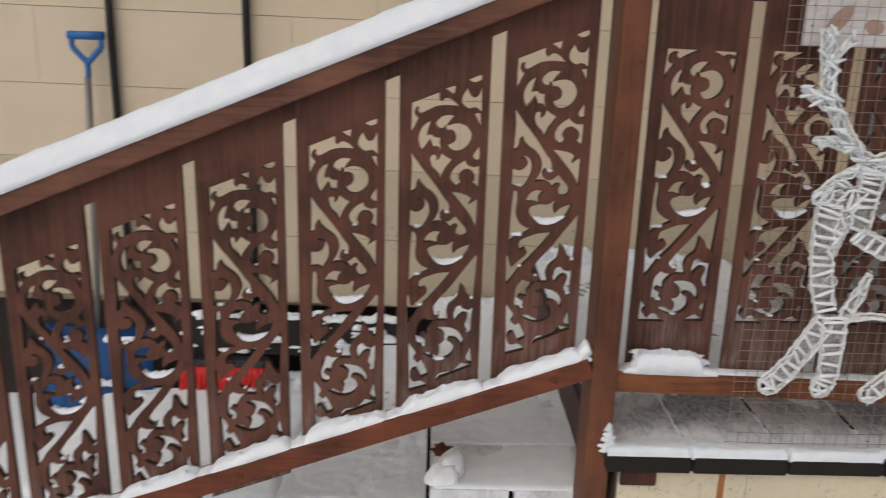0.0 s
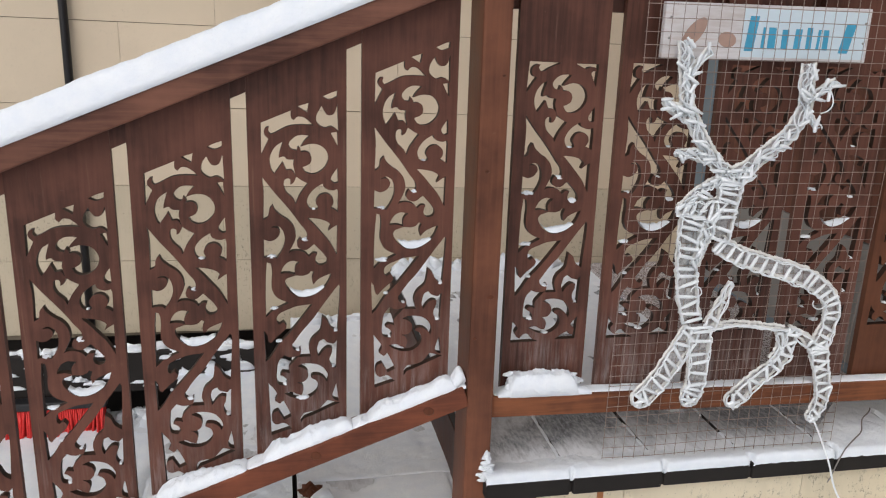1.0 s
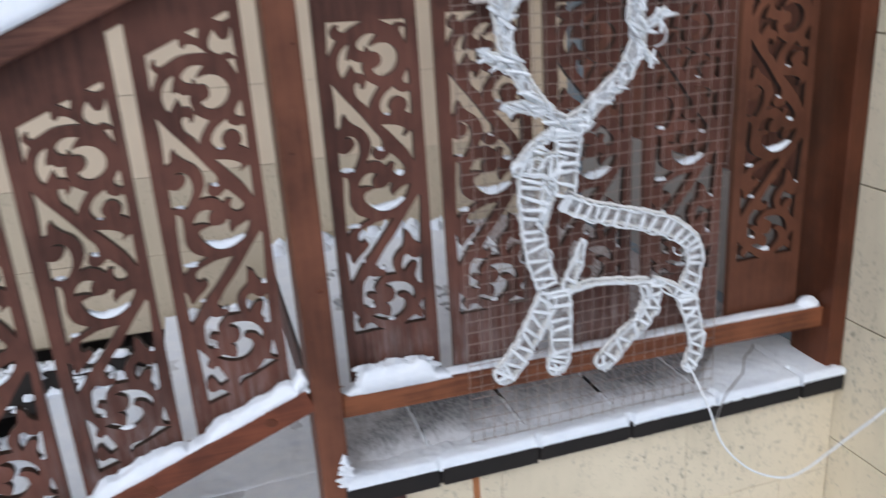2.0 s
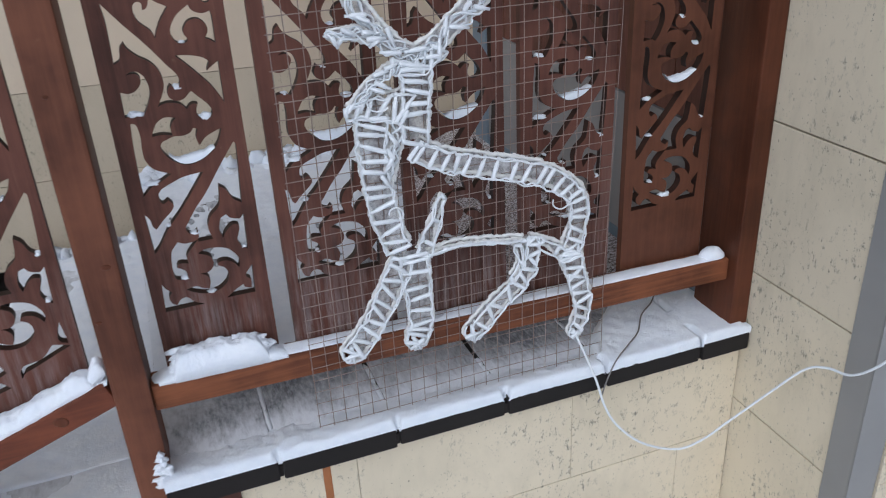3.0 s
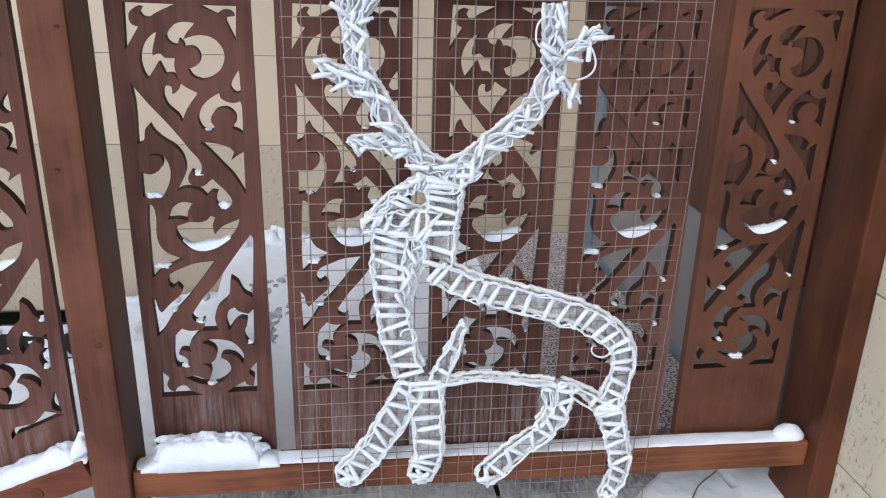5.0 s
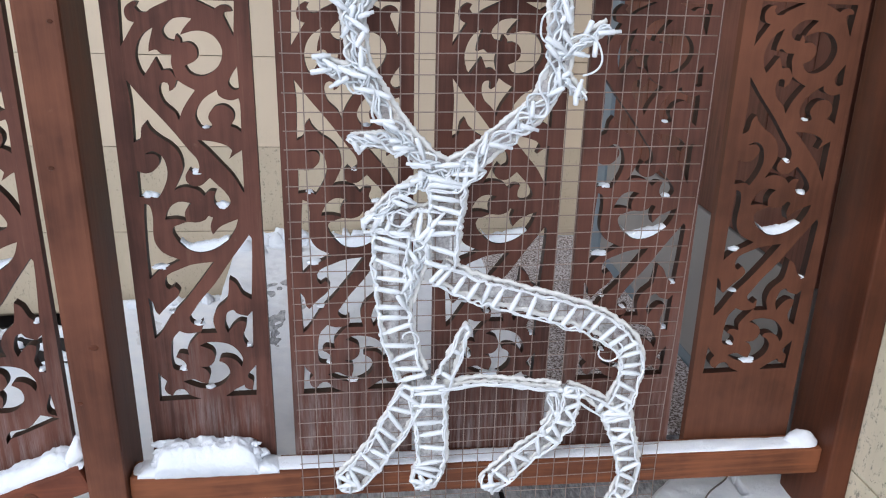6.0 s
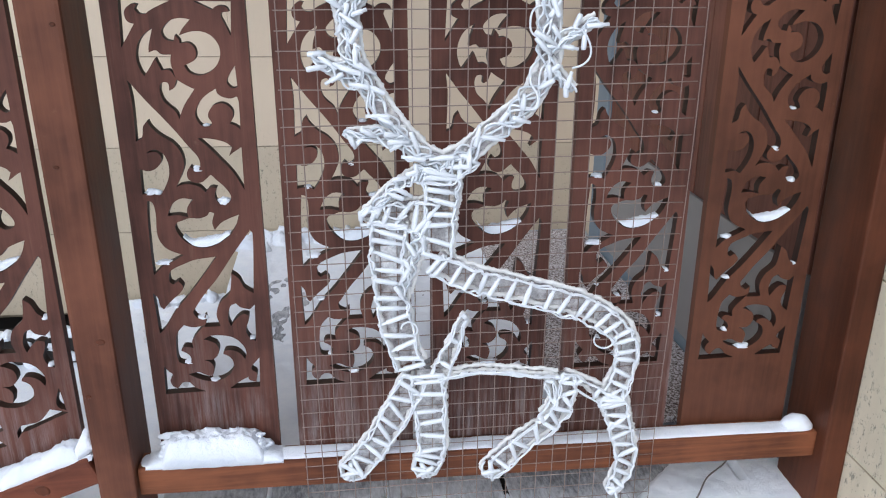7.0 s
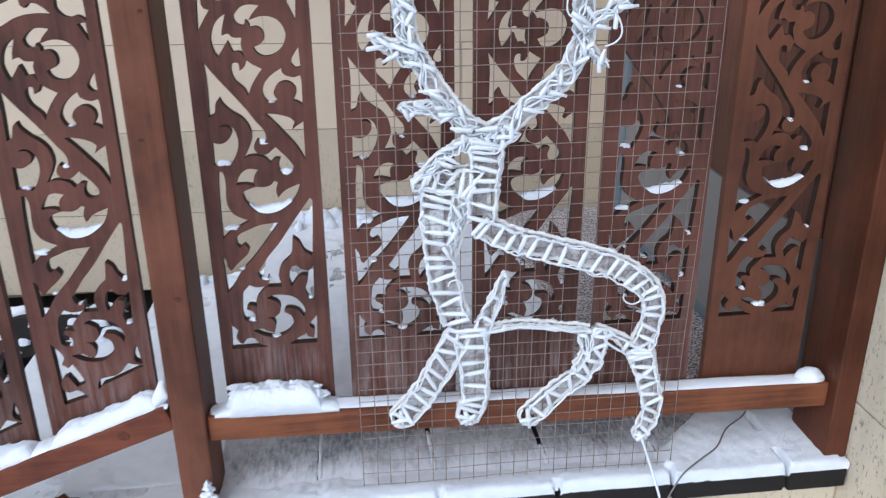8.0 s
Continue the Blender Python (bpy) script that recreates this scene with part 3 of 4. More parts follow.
# added dark sheet below the planks, so the gaps look shaded
part("gap_shade_sheet", block(-0.06, SIDE_X - 0.003, -0.06, WALL_Y - 0.02, DECK_Z - 0.060, DECK_Z - 0.049), GAP_SHADE, deck)
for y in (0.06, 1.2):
    part("joist", block(-0.05, SIDE_X - 0.002, y, y + 0.05, DECK_Z - 0.16, DECK_Z - 0.061), GAP_SHADE, deck)
part("side_board", block(-0.064, -0.036, 0.09, WALL_Y - 0.02, DECK_Z - 0.22, DECK_Z - 0.049, bevel=0.003), BROWN_DARK, deck, "dark brown board under the deck's side")

steps = holder("steps", "open wooden steps of snowy grey planks", "steps", (-0.07, 0.8, GROUND_Z), kind="structure")
RUN, RISE = 0.478, 0.207
for k in range(4):
    zt = DECK_Z - RISE * (k + 1)
    xr = -0.045 - RUN * k
    for a, b in ((xr - RUN / 2, xr), (xr - RUN, xr - RUN / 2)):
        part("tread", block(a + 0.008, b - 0.008, 0.045, WALL_Y - 0.05, zt - 0.045, zt, bevel=0.004), TREAD, steps)
    # the same added shade sheet under each pair of treads
    part("gap_shade_sheet", block(xr - RUN + 0.02, xr + 0.03, 0.06, WALL_Y - 0.07, zt - 0.062, zt - 0.047), GAP_SHADE, steps)
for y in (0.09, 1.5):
    part("stringer", beam(bmesh.new(), (-0.07, y, DECK_Z - 0.38), (-1.9, y, DECK_Z - 0.38 - 0.79), 0.045, 0.16, 0.003), GAP_SHADE, steps)

# ---- side door, its frame and mat ----
DOOR_X = SIDE_X
door = holder("door_1", "brown boarded door with a grey kick plate", "door", (DOOR_X, 0.75, DECK_Z), kind="structure")
for k in range(9):
    a = 0.10 + k * 0.145
    part("door_board", block(DOOR_X - 0.028, DOOR_X + 0.014, a + 0.002, a + 0.143, 0.172, 1.75, bevel=0.003), DOOR_BROWN, door)
part("kick_plate", block(DOOR_X - 0.034, DOOR_X + 0.012, 0.10, 1.405, DECK_Z + 0.05, 0.170, bevel=0.002), GREY_METAL, door, "plain grey metal kick plate")
part("door_frame", block(DOOR_X - 0.04, DOOR_X + 0.012, 1.408, 1.53, DECK_Z, 1.80, bevel=0.004), BLUE_GREY, door, "blue-grey painted door frame")
part("threshold", block(DOOR_X - 0.034, DOOR_X + 0.012, 0.06, 1.407, DECK_Z, DECK_Z + 0.049, bevel=0.002), BLUE_GREY, door)
part("door_lining", block(SIDE_X - 0.012, DOOR_X + 0.012, 0.036, 0.098, 0.172, 1.80, bevel=0.002), DOOR_BROWN, door)
part("door_lining", block(SIDE_X - 0.012, DOOR_X + 0.012, 0.036, 0.098, DECK_Z, 0.170, bevel=0.002), GREY_METAL, door, "grey foot of the lining")

bm = block(0.845, 1.272, 0.285, 1.64, DECK_Z, DECK_Z + 0.020, bevel=0.005)
thing("doormat", bm, DOORMAT, "large grey bristle doormat speckled with snow", "doormat")

# ---- wall cladding ----
def clad(parent, spans, z0, z1, row, face, along, start, step, width, material, fall=0.0):
    """Lapped boards on a wall, each a piece of its own, with staggered upright joints."""
    r = 0
    z = z0
    while z < z1:
        for lo, hi in spans:
            cuts = sorted(c for c in (start + step * r + width * j for j in range(-12, 12)) if lo + 0.04 < c < hi - 0.04)
            ends = [lo] + cuts + [hi]
            for a, b in zip(ends, ends[1:]):
                if along == "x":
                    bm = block(a + 0.0006, b - 0.0006, face, face + 0.011, z + 0.0012, min(z + row, z1) - 0.0012, bevel=0.001)
                else:
                    bm = block(face, face + 0.011, a + 0.0015, b - 0.0015, z + 0.002, min(z + row, z1) - 0.002, bevel=0.0012)
                for v in bm.verts:
                    v.co.z -= fall * (v.co.x - 1.3)
                part("siding_board", bm, material, parent)
        z += row
        r += 1


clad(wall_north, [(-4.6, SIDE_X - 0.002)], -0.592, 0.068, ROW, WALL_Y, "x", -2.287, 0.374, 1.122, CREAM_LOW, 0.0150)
clad(wall_north, [(-4.6, SIDE_X - 0.002)], 0.068, 2.73, ROW, WALL_Y, "x", -1.539, 0.374, 1.122, CREAM, 0.0150)
clad(wall_east, [(-0.384, 0.034)], -1.243, 2.9, 0.370, SIDE_X, "y", 5.0, 0, 10.0, CREAM_DIRTY)
clad(wall_east, [(1.535, WALL_Y - 0.001)], -0.57, 2.73, ROW, SIDE_X, "y", 5.0, 0, 10.0, CREAM)
clad(wall_deck, [(-0.02, SIDE_X - 0.002)], -1.142, DECK_Z - 0.05, 0.27, -0.074, "x", 0.42, 0.21, 0.52, CREAM_DIRTY)

corner = holder("corner_trim", "grey sheet-metal trim on the wall's outer corner", "trim", (SIDE_X, -0.37, GROUND_Z), kind="structure")
part("trim_side", block(SIDE_X - 0.004, SIDE_X + 0.012, -0.452, -0.386, GROUND_Z, 3.0), GREY_METAL, corner)
part("trim_front", block(SIDE_X - 0.004, SIDE_X + 0.075, -0.456, -0.453, GROUND_Z, 3.0), GREY_METAL, corner)
wall_south = tagged(new("wall_south", finish("wall_south", block(SIDE_X + 0.0125, 3.2, -0.449, -0.385, GROUND_Z - 0.1, 3.0), JOINT)),
                    "cream boarded wall beyond the metal corner", "wall", kind="structure")
clad(wall_south, [(SIDE_X + 0.078, 3.0)], -1.243, 2.9, 0.370, -0.461, "x", 5.0, 0, 10.0, CREAM_DIRTY)

# ---- wire netting, sign and deer ----


def net_y(z):
    """The netting leans out a little at the top."""
    return -0.0600 - 0.022 * max(0.0, min(1.0, (z + 0.10) / 0.60))


NET_Y = -0.066
CELL = 0.0288
x_lo, z_lo, nx, nz = 0.256, -0.262, 23, 41
netting = holder("wire_netting", "square-meshed galvanised wire netting hung on the railing", "netting", (0.59, NET_Y, z_lo))
for i in range(nx + 1):
    x = x_lo + CELL * i
    part("wire", tube(bmesh.new(), [(x + 0.0025 * noise.noise((i * 0.7, s * 2.1, 0)), net_y(z_lo + CELL * nz * s) + 0.003 * noise.noise((x * 3, s * 3, 5)), z_lo + CELL * nz * s - 0.008) for s in [j / 14 for j in range(15)]], 0.0009, 4), WIRE, netting)
for j in range(nz + 1):
    z = z_lo + CELL * j
    part("wire", tube(bmesh.new(), [(x_lo + CELL * nx * s - 0.003, net_y(z) - 0.0016 + 0.003 * noise.noise(((x_lo + CELL * nx * s) * 3, (z - z_lo) / (CELL * nz) * 3, 5)), z + 0.003 * noise.noise((s * 2.3, j * 0.6, 9))) for s in [q / 14 for q in range(15)]], 0.0009, 4), WIRE, netting)

sign = holder("sign", "whitewashed wooden sign with faded blue lettering", "sign", (0.57, -0.05, 0.745))
part("sign_board", block(0.311, 0.834, -0.052, -0.036, 0.746, 0.869, bevel=0.002), SIGN, sign)
part("pale_field", block(0.505, 0.826, -0.0535, -0.0525, 0.752, 0.860), SIGN_PALE, sign)
pen = 0.512
for w, h, lean in ((0.036, 0.078, 0.10), (0.012, 0.048, 0.05), (0.030, 0.048, 0.0), (0.027, 0.044, 0.0), (0.027, 0.046, 0.05), (0.022, 0.050, 0.0), (0.011, 0.046, 0.05), (0.022, 0.046, 0.0), (0.040, 0.066, 0.22)):
    low = 0.772 if w < 0.035 else 0.766
    bm = block(pen, pen + w * 0.62, -0.0550, -0.0540, low, low + h)
    for v in bm.verts:
        v.co.x += lean * (v.co.z - low)
    part("lettering", bm, SIGN_BLUE, sign, "plain blue bar in place of lettering")
    pen += w + (0.022 if w == 0.022 and h == 0.046 else 0.005)
for cx, cz, w, h, tilt in ((0.385, 0.803, 0.055, 0.018, -0.9), (0.468, 0.790, 0.030, 0.017, 0.2)):
    bm = bmesh.new()
    bmesh.ops.create_cone(bm, cap_ends=True, segments=20, radius1=1, radius2=1, depth=1,
                          matrix=Matrix.Translation((cx, -0.0530, cz)) @ Matrix.Rotation(tilt, 4, "Y") @ Matrix.Diagonal((w * 0.75, 0.0012, h, 1)) @ Matrix.Rotation(math.pi / 2, 4, "X"))
    part("painted_patch", bm, SIGN_BROWN, sign, "faded brown painted patch")
for x in (0.325, 0.82):
    for z in (0.79, 0.835):
        bm = bmesh.new()
        bmesh.ops.create_cone(bm, cap_ends=True, segments=10, radius1=0.003, radius2=0.003, depth=0.003, matrix=Matrix.Translation((x, -0.053, z)) @ Matrix.Rotation(math.pi / 2, 4, "X"))
        part("screw", bm, GREY_METAL, sign)

rng = random.Random(7)
deer = bmesh.new()


def place(x, z):
    """A point of the figure on the leaning netting; the feet hang a little lower and further out."""
    u = max(0.0, min(1.0, (0.35 - z) / 0.45))
    return Vector((x - 0.014 * u, net_y(z) - 0.010, z - 0.022 * u))


def rod(bm, c, d, length, r=0.0046):
    """One white light stick: a thick frosted tube narrowing to its socket."""
    c, d = Vector(c), Vector(d).normalized()
    a, b = c - d * length / 2, c + d * length / 2
    if rng.random() < 0.5:
        a, b, d = b, a, -d
    tube(bm, [a, a + d * length * 0.08, a + d * length * 0.70, a + d * length * 0.74, b],
         lambda s: r * 0.75 if s < 0.1 else (r if s < 0.6 else r * 0.66), 7)


def shake(r):
    return Vector((rng.uniform(-r, r), rng.uniform(-r, r * 0.6), rng.uniform(-r, r)))


def offsets(path, width):
    """The two edges of a band along a path."""
    sides = ([], [])
    for i, p in enumerate(path):
        t = (path[min(i + 1, len(path) - 1)] - path[max(i - 1, 0)]).normalized()
        n = Vector((-t.z, 0, t.x))
        w = width(i / (len(path) - 1)) if callable(width) else width
        sides[0].append(p - n * w / 2)
        sides[1].append(p + n * w / 2)
    return sides


def rime(line, thick, seed):
    """A frame wire crusted with ragged hoar frost."""
    dense = smooth_path(line, 3)
    rings = []
    for i, p in enumerate(dense):
        t = (dense[min(i + 1, len(dense) - 1)] - dense[max(i - 1, 0)]).normalized()
        n = Vector((-t.z, 0, t.x))
        ring = []
        for j in range(7):
            q = 2 * math.pi * j / 7
            r = thick * (1 + 0.75 * noise.noise((p.x * 60 + seed, p.z * 60, j * 2.3)) + 0.7 * noise.noise((p.x * 190, p.z * 190 + seed, j * 5.1)))
            ring.append(deer.verts.new(p + n * math.cos(q) * max(r, 0.001) + Vector((0, math.sin(q) * max(r, 0.001) * 0.8, 0))))
        rings.append(ring)
    for r, s in zip(rings, rings[1:]):
        for j in range(7):
            f = deer.faces.new((r[j], r[(j + 1) % 7], s[(j + 1) % 7], s[j]))
            f.material_index, f.smooth = 1, True


def veil(sides, grow):
    """A thin clouded skin of ice stretched over the back of a band."""
    rows = []
    for a, b in zip(*sides):
        m = (a + b) / 2
        rows.append([deer.verts.new(m + (b - m) * q * grow + Vector((0, 0.006 + 0.003 * noise.noise((m.x * 90, m.z * 90, q * 3)), 0))) for q in (-1, -0.55, 0, 0.55, 1)])
    for r, s in zip(rows, rows[1:]):
        for j in range(4):
            f = deer.faces.new((r[j], r[j + 1], s[j + 1], s[j]))
            f.material_index, f.smooth = 3, True


def ladder(pts, width, rungs=0.026, slant=0.0, zig=0.0, jitter=0.16, foot=False, fuzz=0.0042):
    """A band of the figure: a frosted frame, light sticks across it and slack cable looping from stick to stick."""
    path = smooth_path([place(x, z) for x, z in pts], 10)
    total = sum((b - a).length for a, b in zip(path, path[1:]))
    sides = offsets(path, width)
    back = Vector((0.004, 0.007, 0.003))
    frame_line = [[q + back + shake(0.0015) for q in line] for line in sides]
    if foot:
        a, b = frame_line[0][-1], frame_line[1][-1]
        m, t = (a + b) / 2, (path[-1] - path[-3]).normalized()
        h = (b - a).length / 2
        arc = [m + (a - m) * math.cos(q) + t * h * math.sin(q) for q in [math.pi * i / 8 for i in range(1, 8)]]
        rime(frame_line[0] + arc + list(reversed(frame_line[1])), fuzz, rng.uniform(0, 50))
        front = Vector((0, -0.010, 0))
        tube(deer, [q + front + shake(0.002) for q in [a] + arc + [b]], 0.0024, 5)
        rod(deer, m + t * h * 0.30 + front, (b - a).normalized() + t * 0.9, h * 1.7)
        rod(deer, m + t * h * 0.35 + front * 1.4, (b - a).normalized() - t * 1.3, h * 1.6)
        rod(deer, m + t * h * 0.55 + front, t + (b - a).normalized() * 0.2, h * 1.1)
    else:
        for line in frame_line:
            rime(line, fuzz, rng.uniform(0, 50))
    veil(frame_line, 1.0)
    n = max(2, int(total / rungs))
    ends = ([], [])
    for k in range(n + 1):
        i = min(len(path) - 1, int(k / n * (len(path) - 1)))
        a, b = sides[0][i], sides[1][i]
        t = (path[min(i + 1, len(path) - 1)] - path[max(i - 1, 0)]).normalized()
        d = ((b - a).normalized() + t * (slant + (zig if k % 2 else -zig) + rng.uniform(-jitter, jitter))).normalized()
        c = (a + b) / 2 + Vector((0, -0.004 - rng.random() * 0.004, 0)) + t * rng.uniform(-0.003, 0.003)
        L = (b - a).length * rng.uniform(0.90, 1.10) + 0.004
        rod(deer, c, d, L)
        ends[0].append((c - d * L * 0.44, t))
        ends[1].append((c + d * L * 0.44, t))
    for q, line in enumerate(ends):
        sag = []
        for (p, t), (p2, t2) in zip(line, line[1:]):
            out = Vector((-t.z, 0, t.x)) * (-1 if q == 0 else 1)
            sag += [p + Vector((0, -0.003, 0)), p.lerp(p2, 0.35) + out * rng.uniform(-0.002, 0.005) + shake(0.0015), p.lerp(p2, 0.7) + out * rng.uniform(-0.004, 0.004)]
        sag.append(line[-1][0])
        tube(deer, smooth_path(sag, 3), 0.0021, 5)
        tube(deer, smooth_path([v + shake(0.0035) for v in sag[::2]] + [sag[-1]], 3), 0.0017, 5)


def antler(pts, width, strands=4, sticks=0.022, reach=0.040):
    """A branch: twisted cables over a frosted wire, with light sticks standing off on all sides."""
    path = smooth_path([place(x, z) for x, z in pts], 10)
    total = sum((b - a).length for a, b in zip(path, path[1:]))
    sides = offsets(path, width)
    for q, line in enumerate(sides):
        rime([p + Vector((0.003, 0.006, 0.002)) for p in line], 0.0038, rng.uniform(0, 50))
    veil(sides, 1.0)
    for q in range(strands + 2):
        ph = rng.uniform(0, 6.28)
        line = []
        for i, (a, b) in enumerate(zip(*sides)):
            u = 0.5 + 0.8 * noise.noise((ph * 9, i * 0.16, q * 3.7)) + 0.2 * math.sin(ph + i * 0.5)
            line.append(a.lerp(b, u) + Vector((0, -0.004 + 0.006 * math.cos(ph + i * 0.35), 0)) + shake(0.003))
        tube(deer, smooth_path(line[::2] + [line[-1]], 3), 0.0019, 5, 2 if q % 2 else 0)
    n = max(2, int(total / (sticks * 0.95)))
    for k in range(n):
        i = min(len(path) - 1, int((k + rng.random()) / n * (len(path) - 1)))
        t = (path[min(i + 1, len(path) - 1)] - path[max(i - 1, 0)]).normalized()
        side = (sides[1][i] - sides[0][i]).normalized() * rng.choice((-1, 1))
        d = (side * rng.uniform(0.2, 0.9) + t * rng.choice((-1.0, -0.9, 0.6)) + Vector((0, 0, -0.25))).normalized()
        L = reach * rng.uniform(0.62, 1.0)
        rod(deer, path[i] + side * 0.006 + d * L * rng.uniform(0.0, 0.35) + Vector((0, -0.006 - 0.007 * rng.random(), 0)), d, L, 0.0043)


def loose_loop(c, r, sweep, turn):
    """A slack loop of thin white cable."""
    pts = [place(c[0] + r * math.cos(turn + sweep * i / 10) * (1 + 0.1 * math.sin(i)), c[1] + r * math.sin(turn + sweep * i / 10)) + Vector((0, -0.010, 0)) for i in range(11)]
    tube(deer, smooth_path(pts, 3), 0.0017, 5)


antler([(0.345, 0.785), (0.352, 0.735), (0.360, 0.690), (0.366, 0.645), (0.388, 0.603), (0.422, 0.550), (0.460, 0.505), (0.494, 0.482)], 0.030)
antler([(0.407, 0.767), (0.378, 0.730), (0.360, 0.705)], 0.012, 2, 0.02, 0.03)
antler([(0.308, 0.652), (0.338, 0.632), (0.376, 0.622)], lambda s: 0.010 + 0.028 * s, 3, 0.011, 0.038)
antler([(0.350, 0.534), (0.395, 0.530), (0.440, 0.522)], lambda s: 0.010 + 0.022 * s, 3, 0.017, 0.030)
antler([(0.660, 0.742), (0.664, 0.690), (0.666, 0.640), (0.636, 0.578), (0.590, 0.540), (0.545, 0.502), (0.510, 0.482)], 0.034)
antler([(0.738, 0.702), (0.700, 0.678), (0.668, 0.655)], 0.016, 3, 0.017, 0.036)
antler([(0.706, 0.594), (0.684, 0.618), (0.665, 0.640)], 0.012, 2, 0.017, 0.034)
ladder([(0.500, 0.470), (0.500, 0.430), (0.497, 0.385), (0.494, 0.325)], lambda s: 0.058 - 0.010 * s, 0.0185, 0.1, 0.0, 0.2)
ladder([(0.545, 0.490), (0.520, 0.470), (0.490, 0.462), (0.460, 0.470)], 0.030, 0.022, 0.2, 0.3, 0.4)
ladder([(0.372, 0.398), (0.405, 0.402), (0.445, 0.398), (0.478, 0.392)], lambda s: 0.018 + 0.046 * s, 0.021, 0.5, 0.2, 0.4)
antler([(0.385, 0.405), (0.412, 0.436), (0.445, 0.458), (0.470, 0.470)], 0.016, 3, 0.018, 0.034)
ladder([(0.413, 0.385), (0.412, 0.327), (0.418, 0.258), (0.432, 0.190), (0.455, 0.125)], lambda s: 0.058 - 0.010 * s, 0.0215, 0.18, 0.15, 0.22)
antler([(0.462, 0.372), (0.462, 0.340), (0.452, 0.305), (0.440, 0.260)], 0.022, 3, 0.02, 0.034)
ladder([(0.490, 0.314), (0.550, 0.283), (0.619, 0.262), (0.710, 0.236), (0.783, 0.205), (0.833, 0.163), (0.847, 0.109), (0.828, 0.045)], 0.041, 0.0245, 0.14, 0.0, 0.12)
ladder([(0.462, 0.105), (0.428, 0.033), (0.391, -0.029), (0.352, -0.075)], lambda s: 0.046 + 0.004 * s, 0.0205, 0.2, 0.22, 0.3, True)
ladder([(0.484, 0.110), (0.489, 0.040), (0.497, -0.040), (0.484, -0.082)], lambda s: 0.060 - 0.014 * s, 0.0215, 0.05, 0.12, 0.2, True)
ladder([(0.507, 0.108), (0.522, 0.152), (0.546, 0.214)], lambda s: 0.03 - 0.02 * s, 0.034, 0.3, 0.2, 0.3)
ladder([(0.510, 0.104), (0.583, 0.109), (0.655, 0.100), (0.720, 0.090)], 0.009, 0.040, 6.0, 0.0, 0.3)
ladder([(0.706, 0.086), (0.717, 0.045), (0.700, 0.010)], 0.014, 0.040, 0.5, 0.2, 0.3)
ladder([(0.738, 0.088), (0.742, 0.040), (0.716, -0.004), (0.661, -0.048), (0.612, -0.096)], lambda s: 0.026 + 0.018 * s, 0.0215, 0.2, 0.35, 0.3, True)
ladder([(0.730, 0.092), (0.785, 0.062), (0.823, 0.028)], lambda s: 0.010 + 0.02 * s, 0.034, 0.4, 0.3, 0.4)
ladder([(0.826, 0.045), (0.842, 0.005), (0.858, -0.040), (0.872, -0.100), (0.852, -0.160)], lambda s: 0.052 - 0.020 * s, 0.018, 0.2, 0.3, 0.3, True)
for c, r, sw, tu in (((0.80, 0.165), 0.02, 4.2, 3.0), ((0.70, 0.66), 0.03, 4.5, -1.5), ((0.43, 0.42), 0.025, 4.4, 1.0),
                     ((0.45, 0.20), 0.014, 4.0, -1.0), ((0.655, 0.70), 0.024, 4.0, 1.2)):
    loose_loop(c, r, sw, tu)
thing("wire_deer_figure", deer, [WHITE_CABLE, RIME, FROSTED_CABLE, FROST], "white light-cable deer figure tied to wire netting", "light figure")

cord = bmesh.new()
tube(cord, smooth_path([(0.838, -0.070, -0.172), (0.850, -0.100, -0.220), (0.866, -0.130, -0.281), (0.882, -0.150, -0.350), (0.909, -0.170, -0.400), (0.970, -0.185, -0.456), (1.052, -0.200, -0.487),
                        (1.100, -0.225, -0.455), (1.145, -0.250, -0.399), (1.207, -0.300, -0.300), (1.246, -0.340, -0.230), (1.262, -0.380, -0.205), (1.275, -0.430, -0.195), (1.285, -0.475, -0.150), (1.32, -0.50, -0.10), (1.45, -0.52, -0.06)], 8), 0.0028, 6)
thing("power_cord", cord, WHITE_CABLE, "white electric cord hanging from the deer's foot", "cord")
cord = bmesh.new()
tube(cord, smooth_path([(1.175, 0.11, DECK_Z + 0.022), (1.140, 0.073, DECK_Z + 0.026), (1.085, 0.03, DECK_Z + 0.029), (1.036, -0.031, DECK_Z + 0.028), (0.985, -0.070, DECK_Z + 0.029), (0.930, -0.108, DECK_Z + 0.024), (0.900, -0.122, DECK_Z - 0.010), (0.885, -0.126, DECK_Z - 0.045), (0.873, -0.130, DECK_Z - 0.06)], 8), 0.0019, 5)
thing("thin_wire", cord, ALU, "thin grey wire lying across the deck snow", "wire")

# ---- things by the house wall ----
for x, lo in ((-1.945, -0.95), (-1.357, -0.66)):
    bm = bmesh.new()
    tube(bm, [(x, WALL_Y - 0.03, lo), (x, WALL_Y - 0.03, 2.6)], 0.017, 10)
    for z in (0.0, 1.3):
        box(bm, x - 0.03, x + 0.03, WALL_Y - 0.02, WALL_Y - 0.001, z, z + 0.02, 0.002)
    thing("pipe", bm, BLACK_PIPE, "black pipe fixed upright on the cream wall", "pipe", group="pipes on the wall")

shovel = holder("snow_shovel", "snow shovel with a blue blade leaning on the wall", "shovel", (-2.03, 1.5, -0.9))
bm = bmesh.new()
tube(bm, [(-2.062, 1.565, -0.66), (-2.036, 1.63, 0.49)], 0.015, 10)
part("shaft", bm, ALU, shovel, "grey metal shaft")
grip = bmesh.new()
